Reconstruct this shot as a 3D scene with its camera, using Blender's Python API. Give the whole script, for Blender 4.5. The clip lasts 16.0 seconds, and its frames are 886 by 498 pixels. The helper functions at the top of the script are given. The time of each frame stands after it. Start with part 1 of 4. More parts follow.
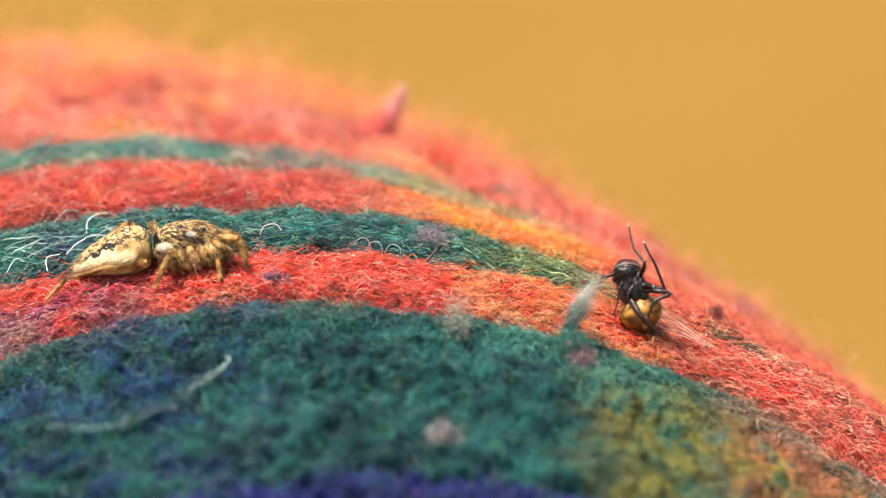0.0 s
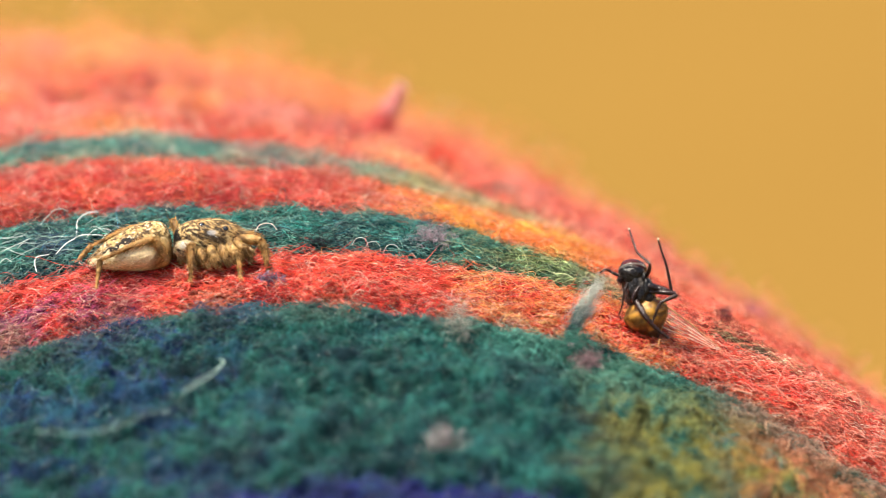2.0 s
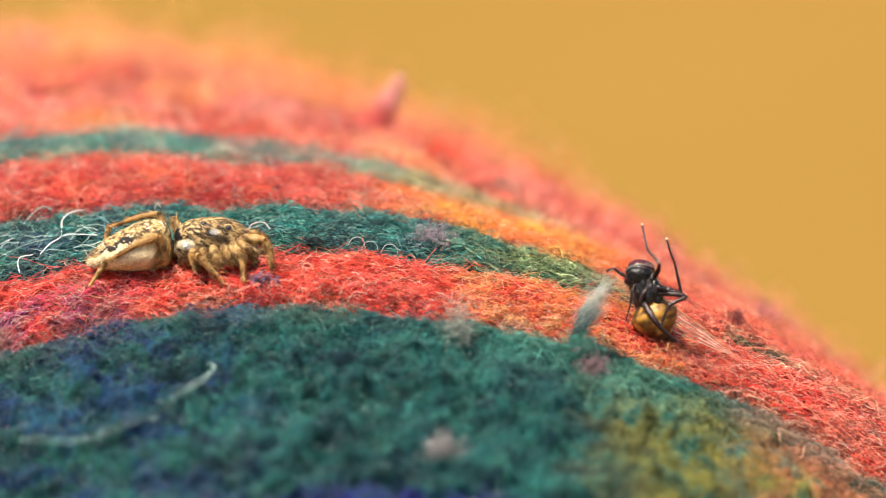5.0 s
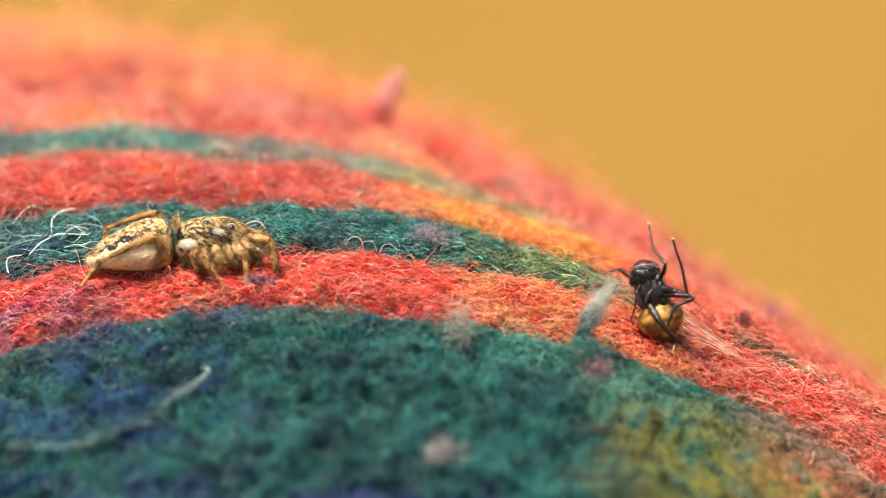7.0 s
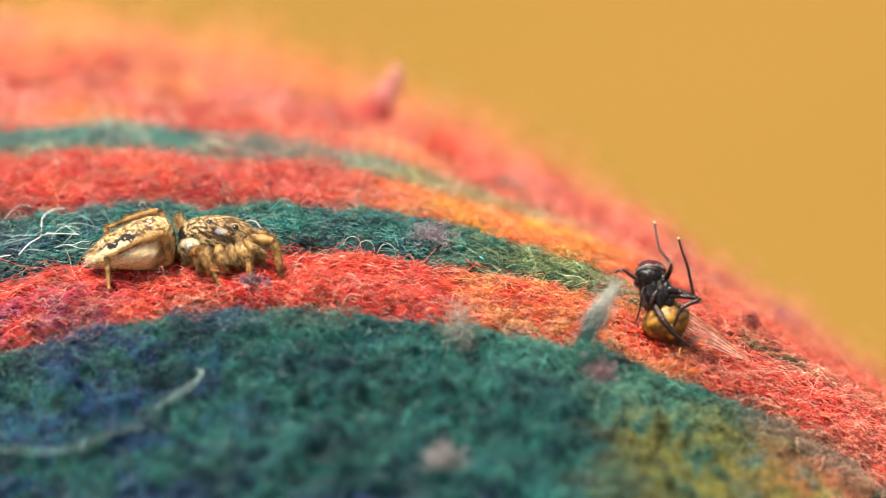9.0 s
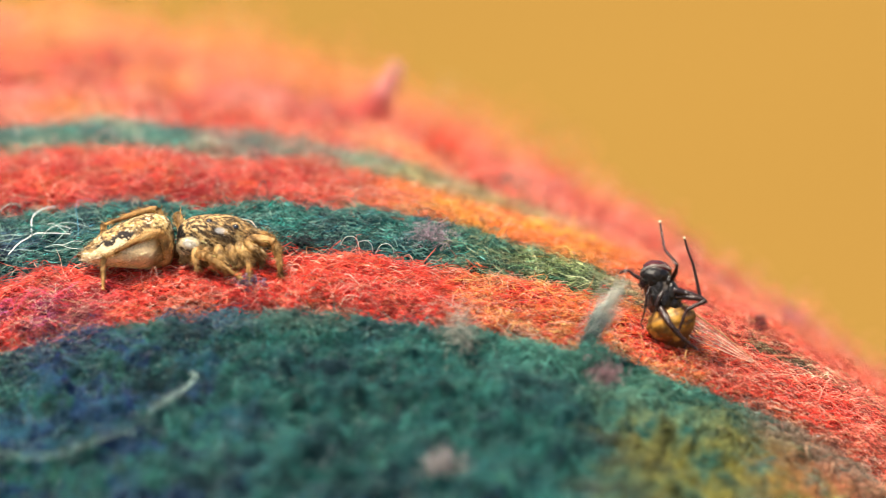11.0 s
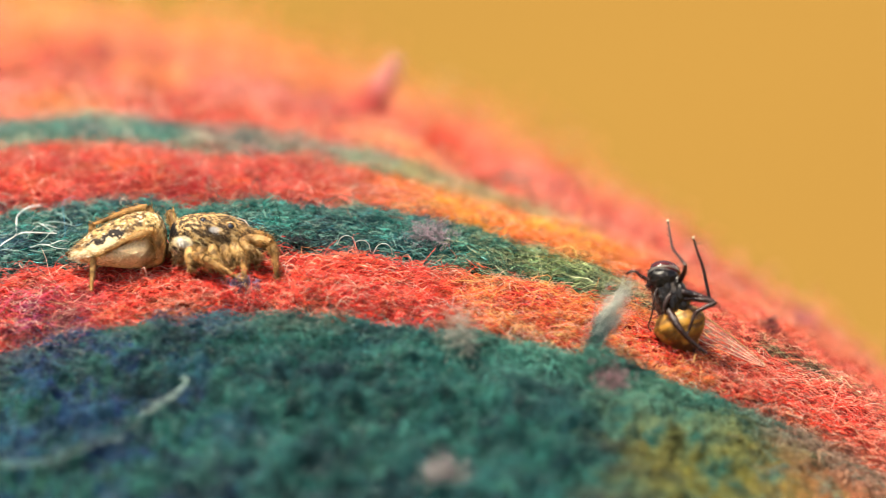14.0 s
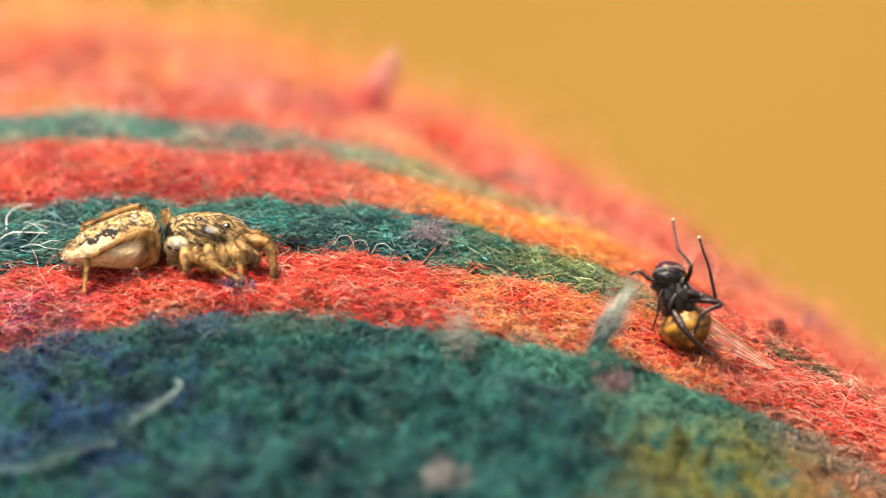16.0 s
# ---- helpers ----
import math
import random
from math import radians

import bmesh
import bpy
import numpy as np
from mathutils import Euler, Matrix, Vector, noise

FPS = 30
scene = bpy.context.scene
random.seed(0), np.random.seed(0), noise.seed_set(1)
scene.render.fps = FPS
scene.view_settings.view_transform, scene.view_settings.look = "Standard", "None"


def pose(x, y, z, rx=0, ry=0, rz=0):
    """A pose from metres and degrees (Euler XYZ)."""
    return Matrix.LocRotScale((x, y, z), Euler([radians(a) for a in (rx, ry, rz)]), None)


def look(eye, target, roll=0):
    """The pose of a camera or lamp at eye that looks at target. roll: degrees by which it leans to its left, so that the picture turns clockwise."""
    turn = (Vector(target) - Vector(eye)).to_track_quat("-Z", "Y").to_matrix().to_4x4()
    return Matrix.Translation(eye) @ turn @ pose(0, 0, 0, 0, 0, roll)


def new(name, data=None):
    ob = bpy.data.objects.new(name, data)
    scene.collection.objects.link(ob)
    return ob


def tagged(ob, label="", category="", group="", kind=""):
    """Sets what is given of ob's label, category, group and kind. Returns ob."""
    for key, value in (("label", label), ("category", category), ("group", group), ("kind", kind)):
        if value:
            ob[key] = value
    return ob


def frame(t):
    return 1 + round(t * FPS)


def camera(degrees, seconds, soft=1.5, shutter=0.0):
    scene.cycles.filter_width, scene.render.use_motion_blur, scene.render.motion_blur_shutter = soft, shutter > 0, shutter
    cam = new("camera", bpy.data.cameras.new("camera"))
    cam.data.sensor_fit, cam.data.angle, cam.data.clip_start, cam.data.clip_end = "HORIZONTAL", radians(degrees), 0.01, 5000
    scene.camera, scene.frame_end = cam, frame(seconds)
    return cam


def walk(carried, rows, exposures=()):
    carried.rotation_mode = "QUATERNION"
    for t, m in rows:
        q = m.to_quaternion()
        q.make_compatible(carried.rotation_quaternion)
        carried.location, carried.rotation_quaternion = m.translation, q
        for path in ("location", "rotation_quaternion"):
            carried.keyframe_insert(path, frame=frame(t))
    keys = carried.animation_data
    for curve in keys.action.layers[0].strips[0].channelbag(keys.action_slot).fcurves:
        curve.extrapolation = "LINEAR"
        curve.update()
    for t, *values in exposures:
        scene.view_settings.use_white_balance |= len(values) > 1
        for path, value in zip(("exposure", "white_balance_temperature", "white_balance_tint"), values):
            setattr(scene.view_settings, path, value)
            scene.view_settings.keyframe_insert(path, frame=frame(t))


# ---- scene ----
# Macro set: all shapes are given in millimetres in a tilted stage frame
# (u to the side, e away, w up), turned into metres by STAGE.
MM = 0.001
TILT = 15.0
FAR = 500.0
STAGE = Matrix.Translation((0, 0, 0.045)) @ pose(0, 0, 0, -TILT)

# ---- camera: a long macro lens sliding straight in ----
cam = camera(3.327, 16.0, soft=0.8, shutter=0.5)
cam.data.dof.use_dof = True
cam.data.dof.aperture_fstop = 38.0


def eye_at(t):
    d = FAR / (1.0 + 0.01418 * t)
    return STAGE @ Matrix.Translation((0.00005, -d * MM, 0.00005)) @ pose(0, 0, 0, 90)


walk(cam, [(t, eye_at(t)) for t in range(0, 17)], exposures=((0, 1.15, 6500, 10), (4, 1.15, 6520, 10), (9, 1.15, 6640, 10), (16, 1.15, 7000, 10)))

# ---- light: bright soft daylight ----
world = bpy.data.worlds.new("world")
scene.world = world
world.use_nodes = True
sky = world.node_tree.nodes.new("ShaderNodeTexSky")
sky.sky_type = "NISHITA"
sky.sun_disc = False
sky.sun_elevation = radians(73)
sky.sun_rotation = radians(-106)
sky.air_density, sky.dust_density, sky.ozone_density = 1.0, 4.0, 0.6
world.node_tree.links.new(sky.outputs[0], world.node_tree.nodes["Background"].inputs[0])
world.node_tree.nodes["Background"].inputs[1].default_value = 0.105
sun = new("sun", bpy.data.lights.new("sun", "SUN"))
sun.data.energy, sun.data.angle, sun.data.color = 5.0, radians(7), (1.0, 0.925, 0.78)
sun.matrix_basis = look((-0.28, -0.08, 0.957), (0, 0, 0))


# ---- materials ----
def material(name, rough=0.8, metal=0.0, grain=900.0, spread=0.25, bump=0.3, sheen=0.0, soft=0.0, coat=0.0,
             color=None, patch=120.0, spec=0.5):
    """Colour from the dye attribute (or one colour), broken up at two scales, with fine relief."""
    m = bpy.data.materials.new(name)
    m.use_nodes = True
    nt = m.node_tree
    n, link = nt.nodes, nt.links.new
    b = n["Principled BSDF"]
    if color is None:
        src = n.new("ShaderNodeAttribute")
        src.attribute_name = "dye"
    else:
        src = n.new("ShaderNodeRGB")
        src.outputs[0].default_value = (*color, 1)
    geo = n.new("ShaderNodeTexCoord")
    fine, broad = n.new("ShaderNodeTexNoise"), n.new("ShaderNodeTexNoise")
    for tex, scale, detail in ((fine, grain, 5), (broad, patch, 3)):
        tex.inputs["Scale"].default_value, tex.inputs["Detail"].default_value = scale, detail
        link(geo.outputs["Object"], tex.inputs["Vector"])
    add = n.new("ShaderNodeMath")
    add.operation = "ADD"
    link(fine.outputs["Fac"], add.inputs[0])
    link(broad.outputs["Fac"], add.inputs[1])
    rng = n.new("ShaderNodeMapRange")
    rng.inputs["From Min"].default_value, rng.inputs["From Max"].default_value = 0.6, 1.4
    rng.inputs["To Min"].default_value, rng.inputs["To Max"].default_value = 1 - spread, 1 + spread
    link(add.outputs[0], rng.inputs["Value"])
    mul = n.new("ShaderNodeMix")
    mul.data_type, mul.blend_type = "RGBA", "MULTIPLY"
    mul.inputs["Factor"].default_value = 1.0
    link(src.outputs[0], mul.inputs["A"])
    link(rng.outputs["Result"], mul.inputs["B"])
    link(mul.outputs["Result"], b.inputs["Base Color"])
    b.inputs["Roughness"].default_value, b.inputs["Metallic"].default_value = rough, metal
    b.inputs["Specular IOR Level"].default_value = spec
    b.inputs["Sheen Weight"].default_value = sheen
    b.inputs["Coat Weight"].default_value = coat
    if bump:
        bp = n.new("ShaderNodeBump")
        bp.inputs["Strength"].default_value, bp.inputs["Distance"].default_value = bump, 0.00008
        link(fine.outputs["Fac"], bp.inputs["Height"])
        link(bp.outputs["Normal"], b.inputs["Normal"])
    if soft:
        tr, mix = n.new("ShaderNodeBsdfTranslucent"), n.new("ShaderNodeMixShader")
        link(mul.outputs["Result"], tr.inputs["Color"])
        mix.inputs["Fac"].default_value = soft
        link(b.outputs[0], mix.inputs[1])
        link(tr.outputs[0], mix.inputs[2])
        link(mix.outputs[0], n["Material Output"].inputs["Surface"])
    return m


WOOL = material("felted_wool", rough=0.95, grain=6000, patch=900, spread=0.45, bump=0.9, spec=0.15)
FIBRE = material("wool_fibre", rough=0.30, grain=3000, patch=600, spread=0.25, bump=0, soft=0.3, spec=0.45)
CHITIN_TAN = material("spider_skin", rough=0.5, grain=14000, patch=2500, spread=0.35, bump=0.5, soft=0.3, spec=0.2)
HAIR = material("animal_hair", rough=0.45, grain=5000, patch=1500, spread=0.3, bump=0, soft=0.2)
EYE = material("dark_glossy_eye", rough=0.08, grain=3000, spread=0.1, bump=0, color=(0.006, 0.005, 0.005), coat=1.0)
CHITIN_BLACK = material("fly_black_shell", rough=0.3, grain=9000, patch=2500, spread=0.5, bump=0.7, spec=0.4)
FLY_EYE = material("fly_red_eye", rough=0.16, grain=20000, patch=3000, spread=0.2, bump=0.15, spec=0.35)
CHITIN_AMBER = material("fly_amber_belly", rough=0.48, grain=7000, patch=1800, spread=0.3, bump=0.12, soft=0.4)
PAPER = material("ochre_ground", rough=0.85, grain=40, patch=3.0, spread=0.06, bump=0, spec=0.0, color=(0.155, 0.088, 0.020))


def wing_material():
    m = bpy.data.materials.new("clear_wing_membrane")
    m.use_nodes = True
    nt = m.node_tree
    b = nt.nodes["Principled BSDF"]
    b.inputs["Base Color"].default_value = (0.70, 0.60, 0.52, 1)
    b.inputs["Specular IOR Level"].default_value = 0.3
    b.inputs["Roughness"].default_value = 0.18
    b.inputs["Alpha"].default_value = 0.075
    tex = nt.nodes.new("ShaderNodeTexNoise")
    tex.inputs["Scale"].default_value = 2500
    bp = nt.nodes.new("ShaderNodeBump")
    bp.inputs["Strength"].default_value, bp.inputs["Distance"].default_value = 0.5, 0.00005
    nt.links.new(tex.outputs["Fac"], bp.inputs["Height"])
    nt.links.new(bp.outputs["Normal"], b.inputs["Normal"])
    return m


WING = wing_material()

# ---- numeric helpers ----
rng = np.random.default_rng(7)
LATTICE = rng.random((64, 64, 64))


def lattice(x, y, z=0.0):
    """Smooth value noise from 0 to 1, on a lattice of unit cells."""
    x, y, z = np.broadcast_arrays(np.asarray(x, float), np.asarray(y, float), np.asarray(z, float))
    total = np.zeros(x.shape)
    ix, iy, iz = (np.floor(a).astype(int) for a in (x, y, z))
    fx, fy, fz = x - ix, y - iy, z - iz
    fx, fy, fz = (f * f * (3 - 2 * f) for f in (fx, fy, fz))
    for dx in (0, 1):
        for dy in (0, 1):
            for dz in (0, 1):
                k = (fx if dx else 1 - fx) * (fy if dy else 1 - fy) * (fz if dz else 1 - fz)
                total += k * LATTICE[(ix + dx) % 64, (iy + dy) % 64, (iz + dz) % 64]
    return total


def fbm(x, y, z=0.0, octaves=3):
    out, amp, norm = 0.0, 1.0, 0.0
    for k in range(octaves):
        f = 2.0 ** k
        out = out + amp * lattice(np.asarray(x) * f + 11.3 * k, np.asarray(y) * f + 5.7 * k, np.asarray(z) * f + 3.1 * k)
        norm += amp
        amp *= 0.55
    return out / norm


def smooth(a, b, x):
    f = np.clip((x - a) / (b - a), 0, 1)
    return f * f * (3 - 2 * f)


def mesh_of(name, verts, faces, dye=None, flat=False):
    """A mesh from arrays: verts in millimetres, faces all with the same corner count."""
    me = bpy.data.meshes.new(name)
    verts, faces = np.asarray(verts, np.float32) * MM, np.asarray(faces, np.int32)
    k = faces.shape[1]
    me.vertices.add(len(verts))
    me.vertices.foreach_set("co", verts.ravel())
    me.loops.add(faces.size)
    me.loops.foreach_set("vertex_index", faces.ravel())
    me.polygons.add(len(faces))
    me.polygons.foreach_set("loop_start", np.arange(0, faces.size, k, dtype=np.int32))
    me.polygons.foreach_set("use_smooth", np.full(len(faces), not flat))
    me.update(calc_edges=True)
    if dye is not None:
        col = np.ones((len(verts), 4), np.float32)
        col[:, :3] = np.clip(dye, 0, 1)
        me.attributes.new("dye", "FLOAT_COLOR", "POINT").data.foreach_set("color", col.ravel())
    return me


def part(name, mesh, mat, parent, label="", kind="", m=None):
    ob = new(name, mesh)
    mesh.materials.append(mat)
    ob.parent = parent
    if m is not None:
        ob.matrix_basis = m
    return tagged(ob, label, kind=kind)


def thing(name, m, label, category, group="", kind=""):
    ob = new(name)
    ob.empty_display_size = 0.001
    ob.matrix_basis = m
    return tagged(ob, label, category, group, kind)


def tubes(paths, radii, sides=3):
    """Tubes along N paths of K points: verts and quads."""
    paths = np.asarray(paths, float)
    n, k, _ = paths.shape
    radii = np.broadcast_to(np.asarray(radii, float), (n, k))
    tan = np.gradient(paths, axis=1)
    tan /= np.linalg.norm(tan, axis=2, keepdims=True) + 1e-12
    ref = np.where(np.abs(tan[:, :1, 2:3]) < 0.8, [[[0, 0, 1.0]]], [[[1.0, 0, 0]]])
    a = np.cross(tan, np.broadcast_to(ref, tan.shape))
    a /= np.linalg.norm(a, axis=2, keepdims=True) + 1e-12
    b = np.cross(tan, a)
    ang = np.arange(sides) * 2 * np.pi / sides
    ring = a[:, :, None] * np.cos(ang)[:, None] + b[:, :, None] * np.sin(ang)[:, None]
    v = paths[:, :, None] + ring * radii[:, :, None, None]
    i = np.arange(n * k * sides).reshape(n, k, sides)
    j = np.roll(i, -1, axis=2)
    f = np.stack([i[:, :-1], j[:, :-1], j[:, 1:], i[:, 1:]], axis=-1).reshape(-1, 4)
    return v.reshape(-1, 3), f


def lathe(rings, sides=32, power=2.0):
    """A closed body along x: rings of (x, centre y, centre z, half width, half height)."""
    rings = np.asarray(rings, float)
    ang = np.arange(sides) * 2 * np.pi / sides
    c, s = np.cos(ang), np.sin(ang)
    c, s = np.sign(c) * np.abs(c) ** (2 / power), np.sign(s) * np.abs(s) ** (2 / power)
    v = np.stack([np.repeat(rings[:, :1], sides, 1), rings[:, 1:2] + rings[:, 3:4] * c, rings[:, 2:3] + rings[:, 4:5] * s], -1)
    n = len(rings)
    i = np.arange(n * sides).reshape(n, sides)
    j = np.roll(i, -1, axis=1)
    f = np.stack([i[:-1], i[1:], j[1:], j[:-1]], -1).reshape(-1, 4)
    return v.reshape(-1, 3), f


def spline(points, count):
    """Rings interpolated smoothly (Catmull-Rom) through a few given ones."""
    p = np.asarray(points, float)
    p = np.vstack([2 * p[0] - p[1], p, 2 * p[-1] - p[-2]])
    t = np.linspace(0, len(p) - 3 - 1e-9, count)
    i = t.astype(int)
    f = (t - i)[:, None]
    a, b, c, d = p[i], p[i + 1], p[i + 2], p[i + 3]
    return 0.5 * (2 * b + (c - a) * f + (2 * a - 5 * b + 4 * c - d) * f ** 2 + (3 * b - a - 3 * c + d) * f ** 3)


# ---- the wool mound: arched stripes lying one behind the other ----
E_KEYS = (-18, -15, -12.5, -8.5, -0.9, 1.4, 3.9, 7.2, 9.9, 19, 30, 35, 43, 58, 75, 95)
W_KEYS = (-44, -25, -15.5, -7.3, -1.65, 0.07, 1.54, 2.85, 3.5, 5.05, 6.15, 6.15, 5.4, 0.5, -13, -42)
X_KEYS = (0, -0.5, -0.9, -1.2, -4.33, -5.45, -7.4, -9.7, -10.8, -12.3, -13.3, -13.4, -13.4, -13, -13, -13)
R_KEYS = (29, 29, 29, 29, 31, 37, 37.2, 38.4, 39.6, 35.4, 29.5, 29, 30, 33, 33, 33)
E_FINE = np.linspace(-18, 95, 4521)


def eased(keys, width):
    y = np.interp(E_FINE, E_KEYS, keys)
    k = np.exp(-0.5 * (np.arange(-120, 121) * 0.025 / width) ** 2)
    pad = np.concatenate([2 * y[0] - y[120:0:-1], y, 2 * y[-1] - y[-2:-122:-1]])
    return np.convolve(pad, k / k.sum(), "valid")


W_LINE, X_LINE, R_LINE = eased(W_KEYS, 0.7), eased(X_KEYS, 1.0), eased(R_KEYS, 1.0)


def height(e, u):
    w, x0, r = (np.interp(e, E_FINE, line) for line in (W_LINE, X_LINE, R_LINE))
    d = np.abs(u - x0)
    c = 0.9 * r
    drop = r - np.sqrt(np.maximum(r * r - np.minimum(d, c) ** 2, 0))
    return w - drop - np.maximum(d - c, 0) * 2.06


def ground_point(e, u):
    k = 1 + np.asarray(e) / FAR
    return np.stack(np.broadcast_arrays(u * k, e, height(e, u) * k), -1)


ARC = np.concatenate([[0], np.cumsum(np.hypot(np.diff(E_FINE), np.diff(W_LINE)))])
EDGES = (-8.1, -0.9, 1.4, 3.9, 7.2, 9.9)
STRIPES = ("blue", "green", "red", "green", "red", "green", "red")


def wander(e, u):
    """e with the stripe borders' wobble."""
    return e + (fbm(u * 0.55, e * 0.25, 1.5) - 0.5) * (0.9 + 1.2 * smooth(4, 9, e)) + (fbm(u * 2.4, e * 1.2, 7.5) - 0.5) * 0.55 \
        + (fbm(u * 0.33 + 4, e * 0.1, 17.5) - 0.5) * 2.2 * smooth(5, 9, e) \
        + smooth(0, 4.5, u) * (0.6 * smooth(2.2, 3.2, e) * smooth(5.5, 4.2, e) - 0.35 * smooth(0.2, 1.0, e) * smooth(2.4, 1.8, e))


def stripe_of(e, u):
    return np.searchsorted(EDGES, wander(e, u))


def mixed(a, b, f):
    return a + (np.asarray(b) - a) * np.asarray(f)[..., None]


def dye_at(e, u):
    """The wool's colour: stripe by stripe, with blended tints along the yarn."""
    k = stripe_of(e, u)
    s = np.interp(e, E_FINE, ARC)
    n1, n2 = fbm(u * 0.7, s * 1.1, 20.5), fbm(u * 2.2, s * 3.0, 31.5)
    n3 = fbm(u * 0.9 + 9, s * 1.6, 44.2)
    col = np.zeros((*np.shape(e), 3))
    red = mixed(np.full_like(col, 1.0) * (0.56, 0.050, 0.030), (0.43, 0.024, 0.030), smooth(0.4, 0.7, n1))
    red = mixed(red, (0.74, 0.17, 0.03), smooth(0.54, 0.70, n3) * 0.6)
    red = mixed(red, (0.75, 0.20, 0.10), smooth(0.58, 0.75, n2) * 0.45)
    green = mixed(np.full_like(col, 1.0) * (0.011, 0.105, 0.088), (0.007, 0.045, 0.058), smooth(0.42, 0.62, n1))
    green = mixed(green, (0.06, 0.24, 0.18), smooth(0.56, 0.74, n2) * 0.7)
    blue = mixed(np.full_like(col, 1.0) * (0.014, 0.018, 0.15), (0.016, 0.05, 0.12), smooth(0.45, 0.65, n1))
    # near green band: blue at one end, olive and rust at the other
    g1 = mixed(green * (0.80 + 0.28 * smooth(-2, 3, u))[..., None], (0.012, 0.018, 0.19), smooth(0.52, 0.60, n3) * smooth(-3, -9, u) * 0.55)
    g1 = mixed(g1, (0.23, 0.205, 0.035), smooth(0.33, 0.55, n1 * 0.5 + n2 * 0.5) * smooth(3.2, 6.5, u + (n3 - 0.5) * 4) * smooth(-0.8, -2.8, e) * 0.9)
    g1 = mixed(g1, (0.48, 0.15, 0.08), smooth(0.36, 0.56, n3 * 0.5 + n2 * 0.5) * smooth(8.0, 11.5, u) * 0.85)
    g1 = mixed(g1, (0.36, 0.08, 0.05), smooth(0.55, 0.7, n2) * smooth(-2.2, -0.9, e) * smooth(3, 0, u) * 0.3)
    g1 = mixed(g1, (0.014, 0.018, 0.085), smooth(0.36, 0.6, n1) * smooth(-6.5, -9, u) * smooth(-2.8, -1.2, e) * 0.5)
    g1 = mixed(g1, (0.075, 0.25, 0.19), smooth(0.28, 0.55, n1) * smooth(-1, 3, u) * smooth(8.5, 6.5, u) * smooth(-4.5, -1.8, e) * 0.85)
    g1 = mixed(g1, (0.34, 0.26, 0.19), smooth(0.3, 0.6, n2) * smooth(7.5, 10, u) * smooth(-2.4, -1.0, e) * 0.8)
    g1 = mixed(g1, (0.03, 0.17, 0.17), smooth(0.50, 0.60, fbm(u * 1.5, s * 2.0, 88.0)) * smooth(-1.2, -2.5, e) * smooth(7, 4, u) * 0.36)
    g1 = mixed(g1, (0.006, 0.03, 0.045), smooth(0.50, 0.40, fbm(u * 1.5, s * 2.0, 88.0)) * smooth(-1.2, -2.5, e) * smooth(7, 4, u) * 0.6)
    r1 = mixed(red, (0.64, 0.04, 0.028), 0.55)
    r1 = mixed(r1, (0.17, 0.03, 0.12), smooth(0.42, 0.58, n3) * smooth(-8, -12, u) * smooth(1.0, -0.3, e))
    r1 = mixed(r1, (0.76, 0.30, 0.06), smooth(0.40, 0.62, n2) * smooth(-0.5, 2, u) * smooth(8.5, 6, u) * 0.6)
    r1 = mixed(r1, (0.78, 0.20, 0.13), smooth(0.3, 0.6, n1) * smooth(7, 10, u) * 0.6)
    r1 = mixed(r1, (0.33, 0.13, 0.06), smooth(0.45, 0.62, n3 * 0.5 + n2 * 0.5) * smooth(0.1, -0.7, e) * 0.7)
    r1 = mixed(r1, (0.14, 0.10, 0.11), smooth(0.66, 0.78, n3) * 0.5)
    g2 = mixed(green, (0.17, 0.21, 0.05), smooth(0.3, 0.6, n1) * smooth(-0.5, 4, u) * 0.75)
    g2 = mixed(g2, (0.02, 0.025, 0.09), smooth(0.46, 0.66, n3) * smooth(-9.5, -12, u) * 0.7)
    g2 = mixed(g2, (0.27, 0.20, 0.13), smooth(3.2, 6, u) * 0.6)
    g2 = mixed(g2, (0.68, 0.10, 0.07), smooth(4.8, 6.2, u) * smooth(1.9, 2.5, e + (n3 - 0.5) * 1.2) * 0.95)
    g2 = mixed(g2, (0.70, 0.13, 0.09), smooth(5.6, 6.6, u) * smooth(10.0, 8.8, u + (n3 - 0.5) * 2) * 0.85)
    g2 = mixed(g2, (0.11, 0.085, 0.05), smooth(8.4, 9.0, u) * smooth(10.9, 10.2, u) * smooth(2.9, 2.3, e) * 0.9)
    g2 = mixed(g2, (0.72, 0.17, 0.13), smooth(10.3, 11.0, u) * 0.8)
    r2 = mixed(red, (0.80, 0.26, 0.04), smooth(0.3, 0.6, n1) * smooth(-4, 1.5, u) * 0.75)
    r2 = mixed(r2, (0.86, 0.42, 0.06), smooth(0.48, 0.62, fbm(u * 1.1, s * 1.6, 93.0)) * smooth(-2.5, 0, u) * smooth(5.5, 4, u) * 0.85)
    r2 = mixed(r2, (0.34, 0.014, 0.024), smooth(0.50, 0.62, fbm(u * 0.8, s * 1.0, 63.0)) * smooth(0, -3, u) * 0.45)
    r2 = mixed(r2, (0.78, 0.24, 0.19), smooth(0.52, 0.64, fbm(u * 0.9 + 5, s * 1.3, 55.0)) * 0.35)
    r2 = mixed(r2, (0.70, 0.15, 0.13), smooth(4, 8, u) * 0.6)
    g3 = mixed(mixed(green * 1.8, (0.36, 0.36, 0.24), smooth(0.48, 0.66, n3) * 0.6), (0.40, 0.33, 0.12), smooth(-4, 1, u) * smooth(0.2, 0.55, n1))
    g3 = mixed(g3, (0.50, 0.16, 0.12), smooth(0.42, 0.58, n2) * smooth(-7.5, -6, u) * smooth(-2.5, -4, u) * 0.75)
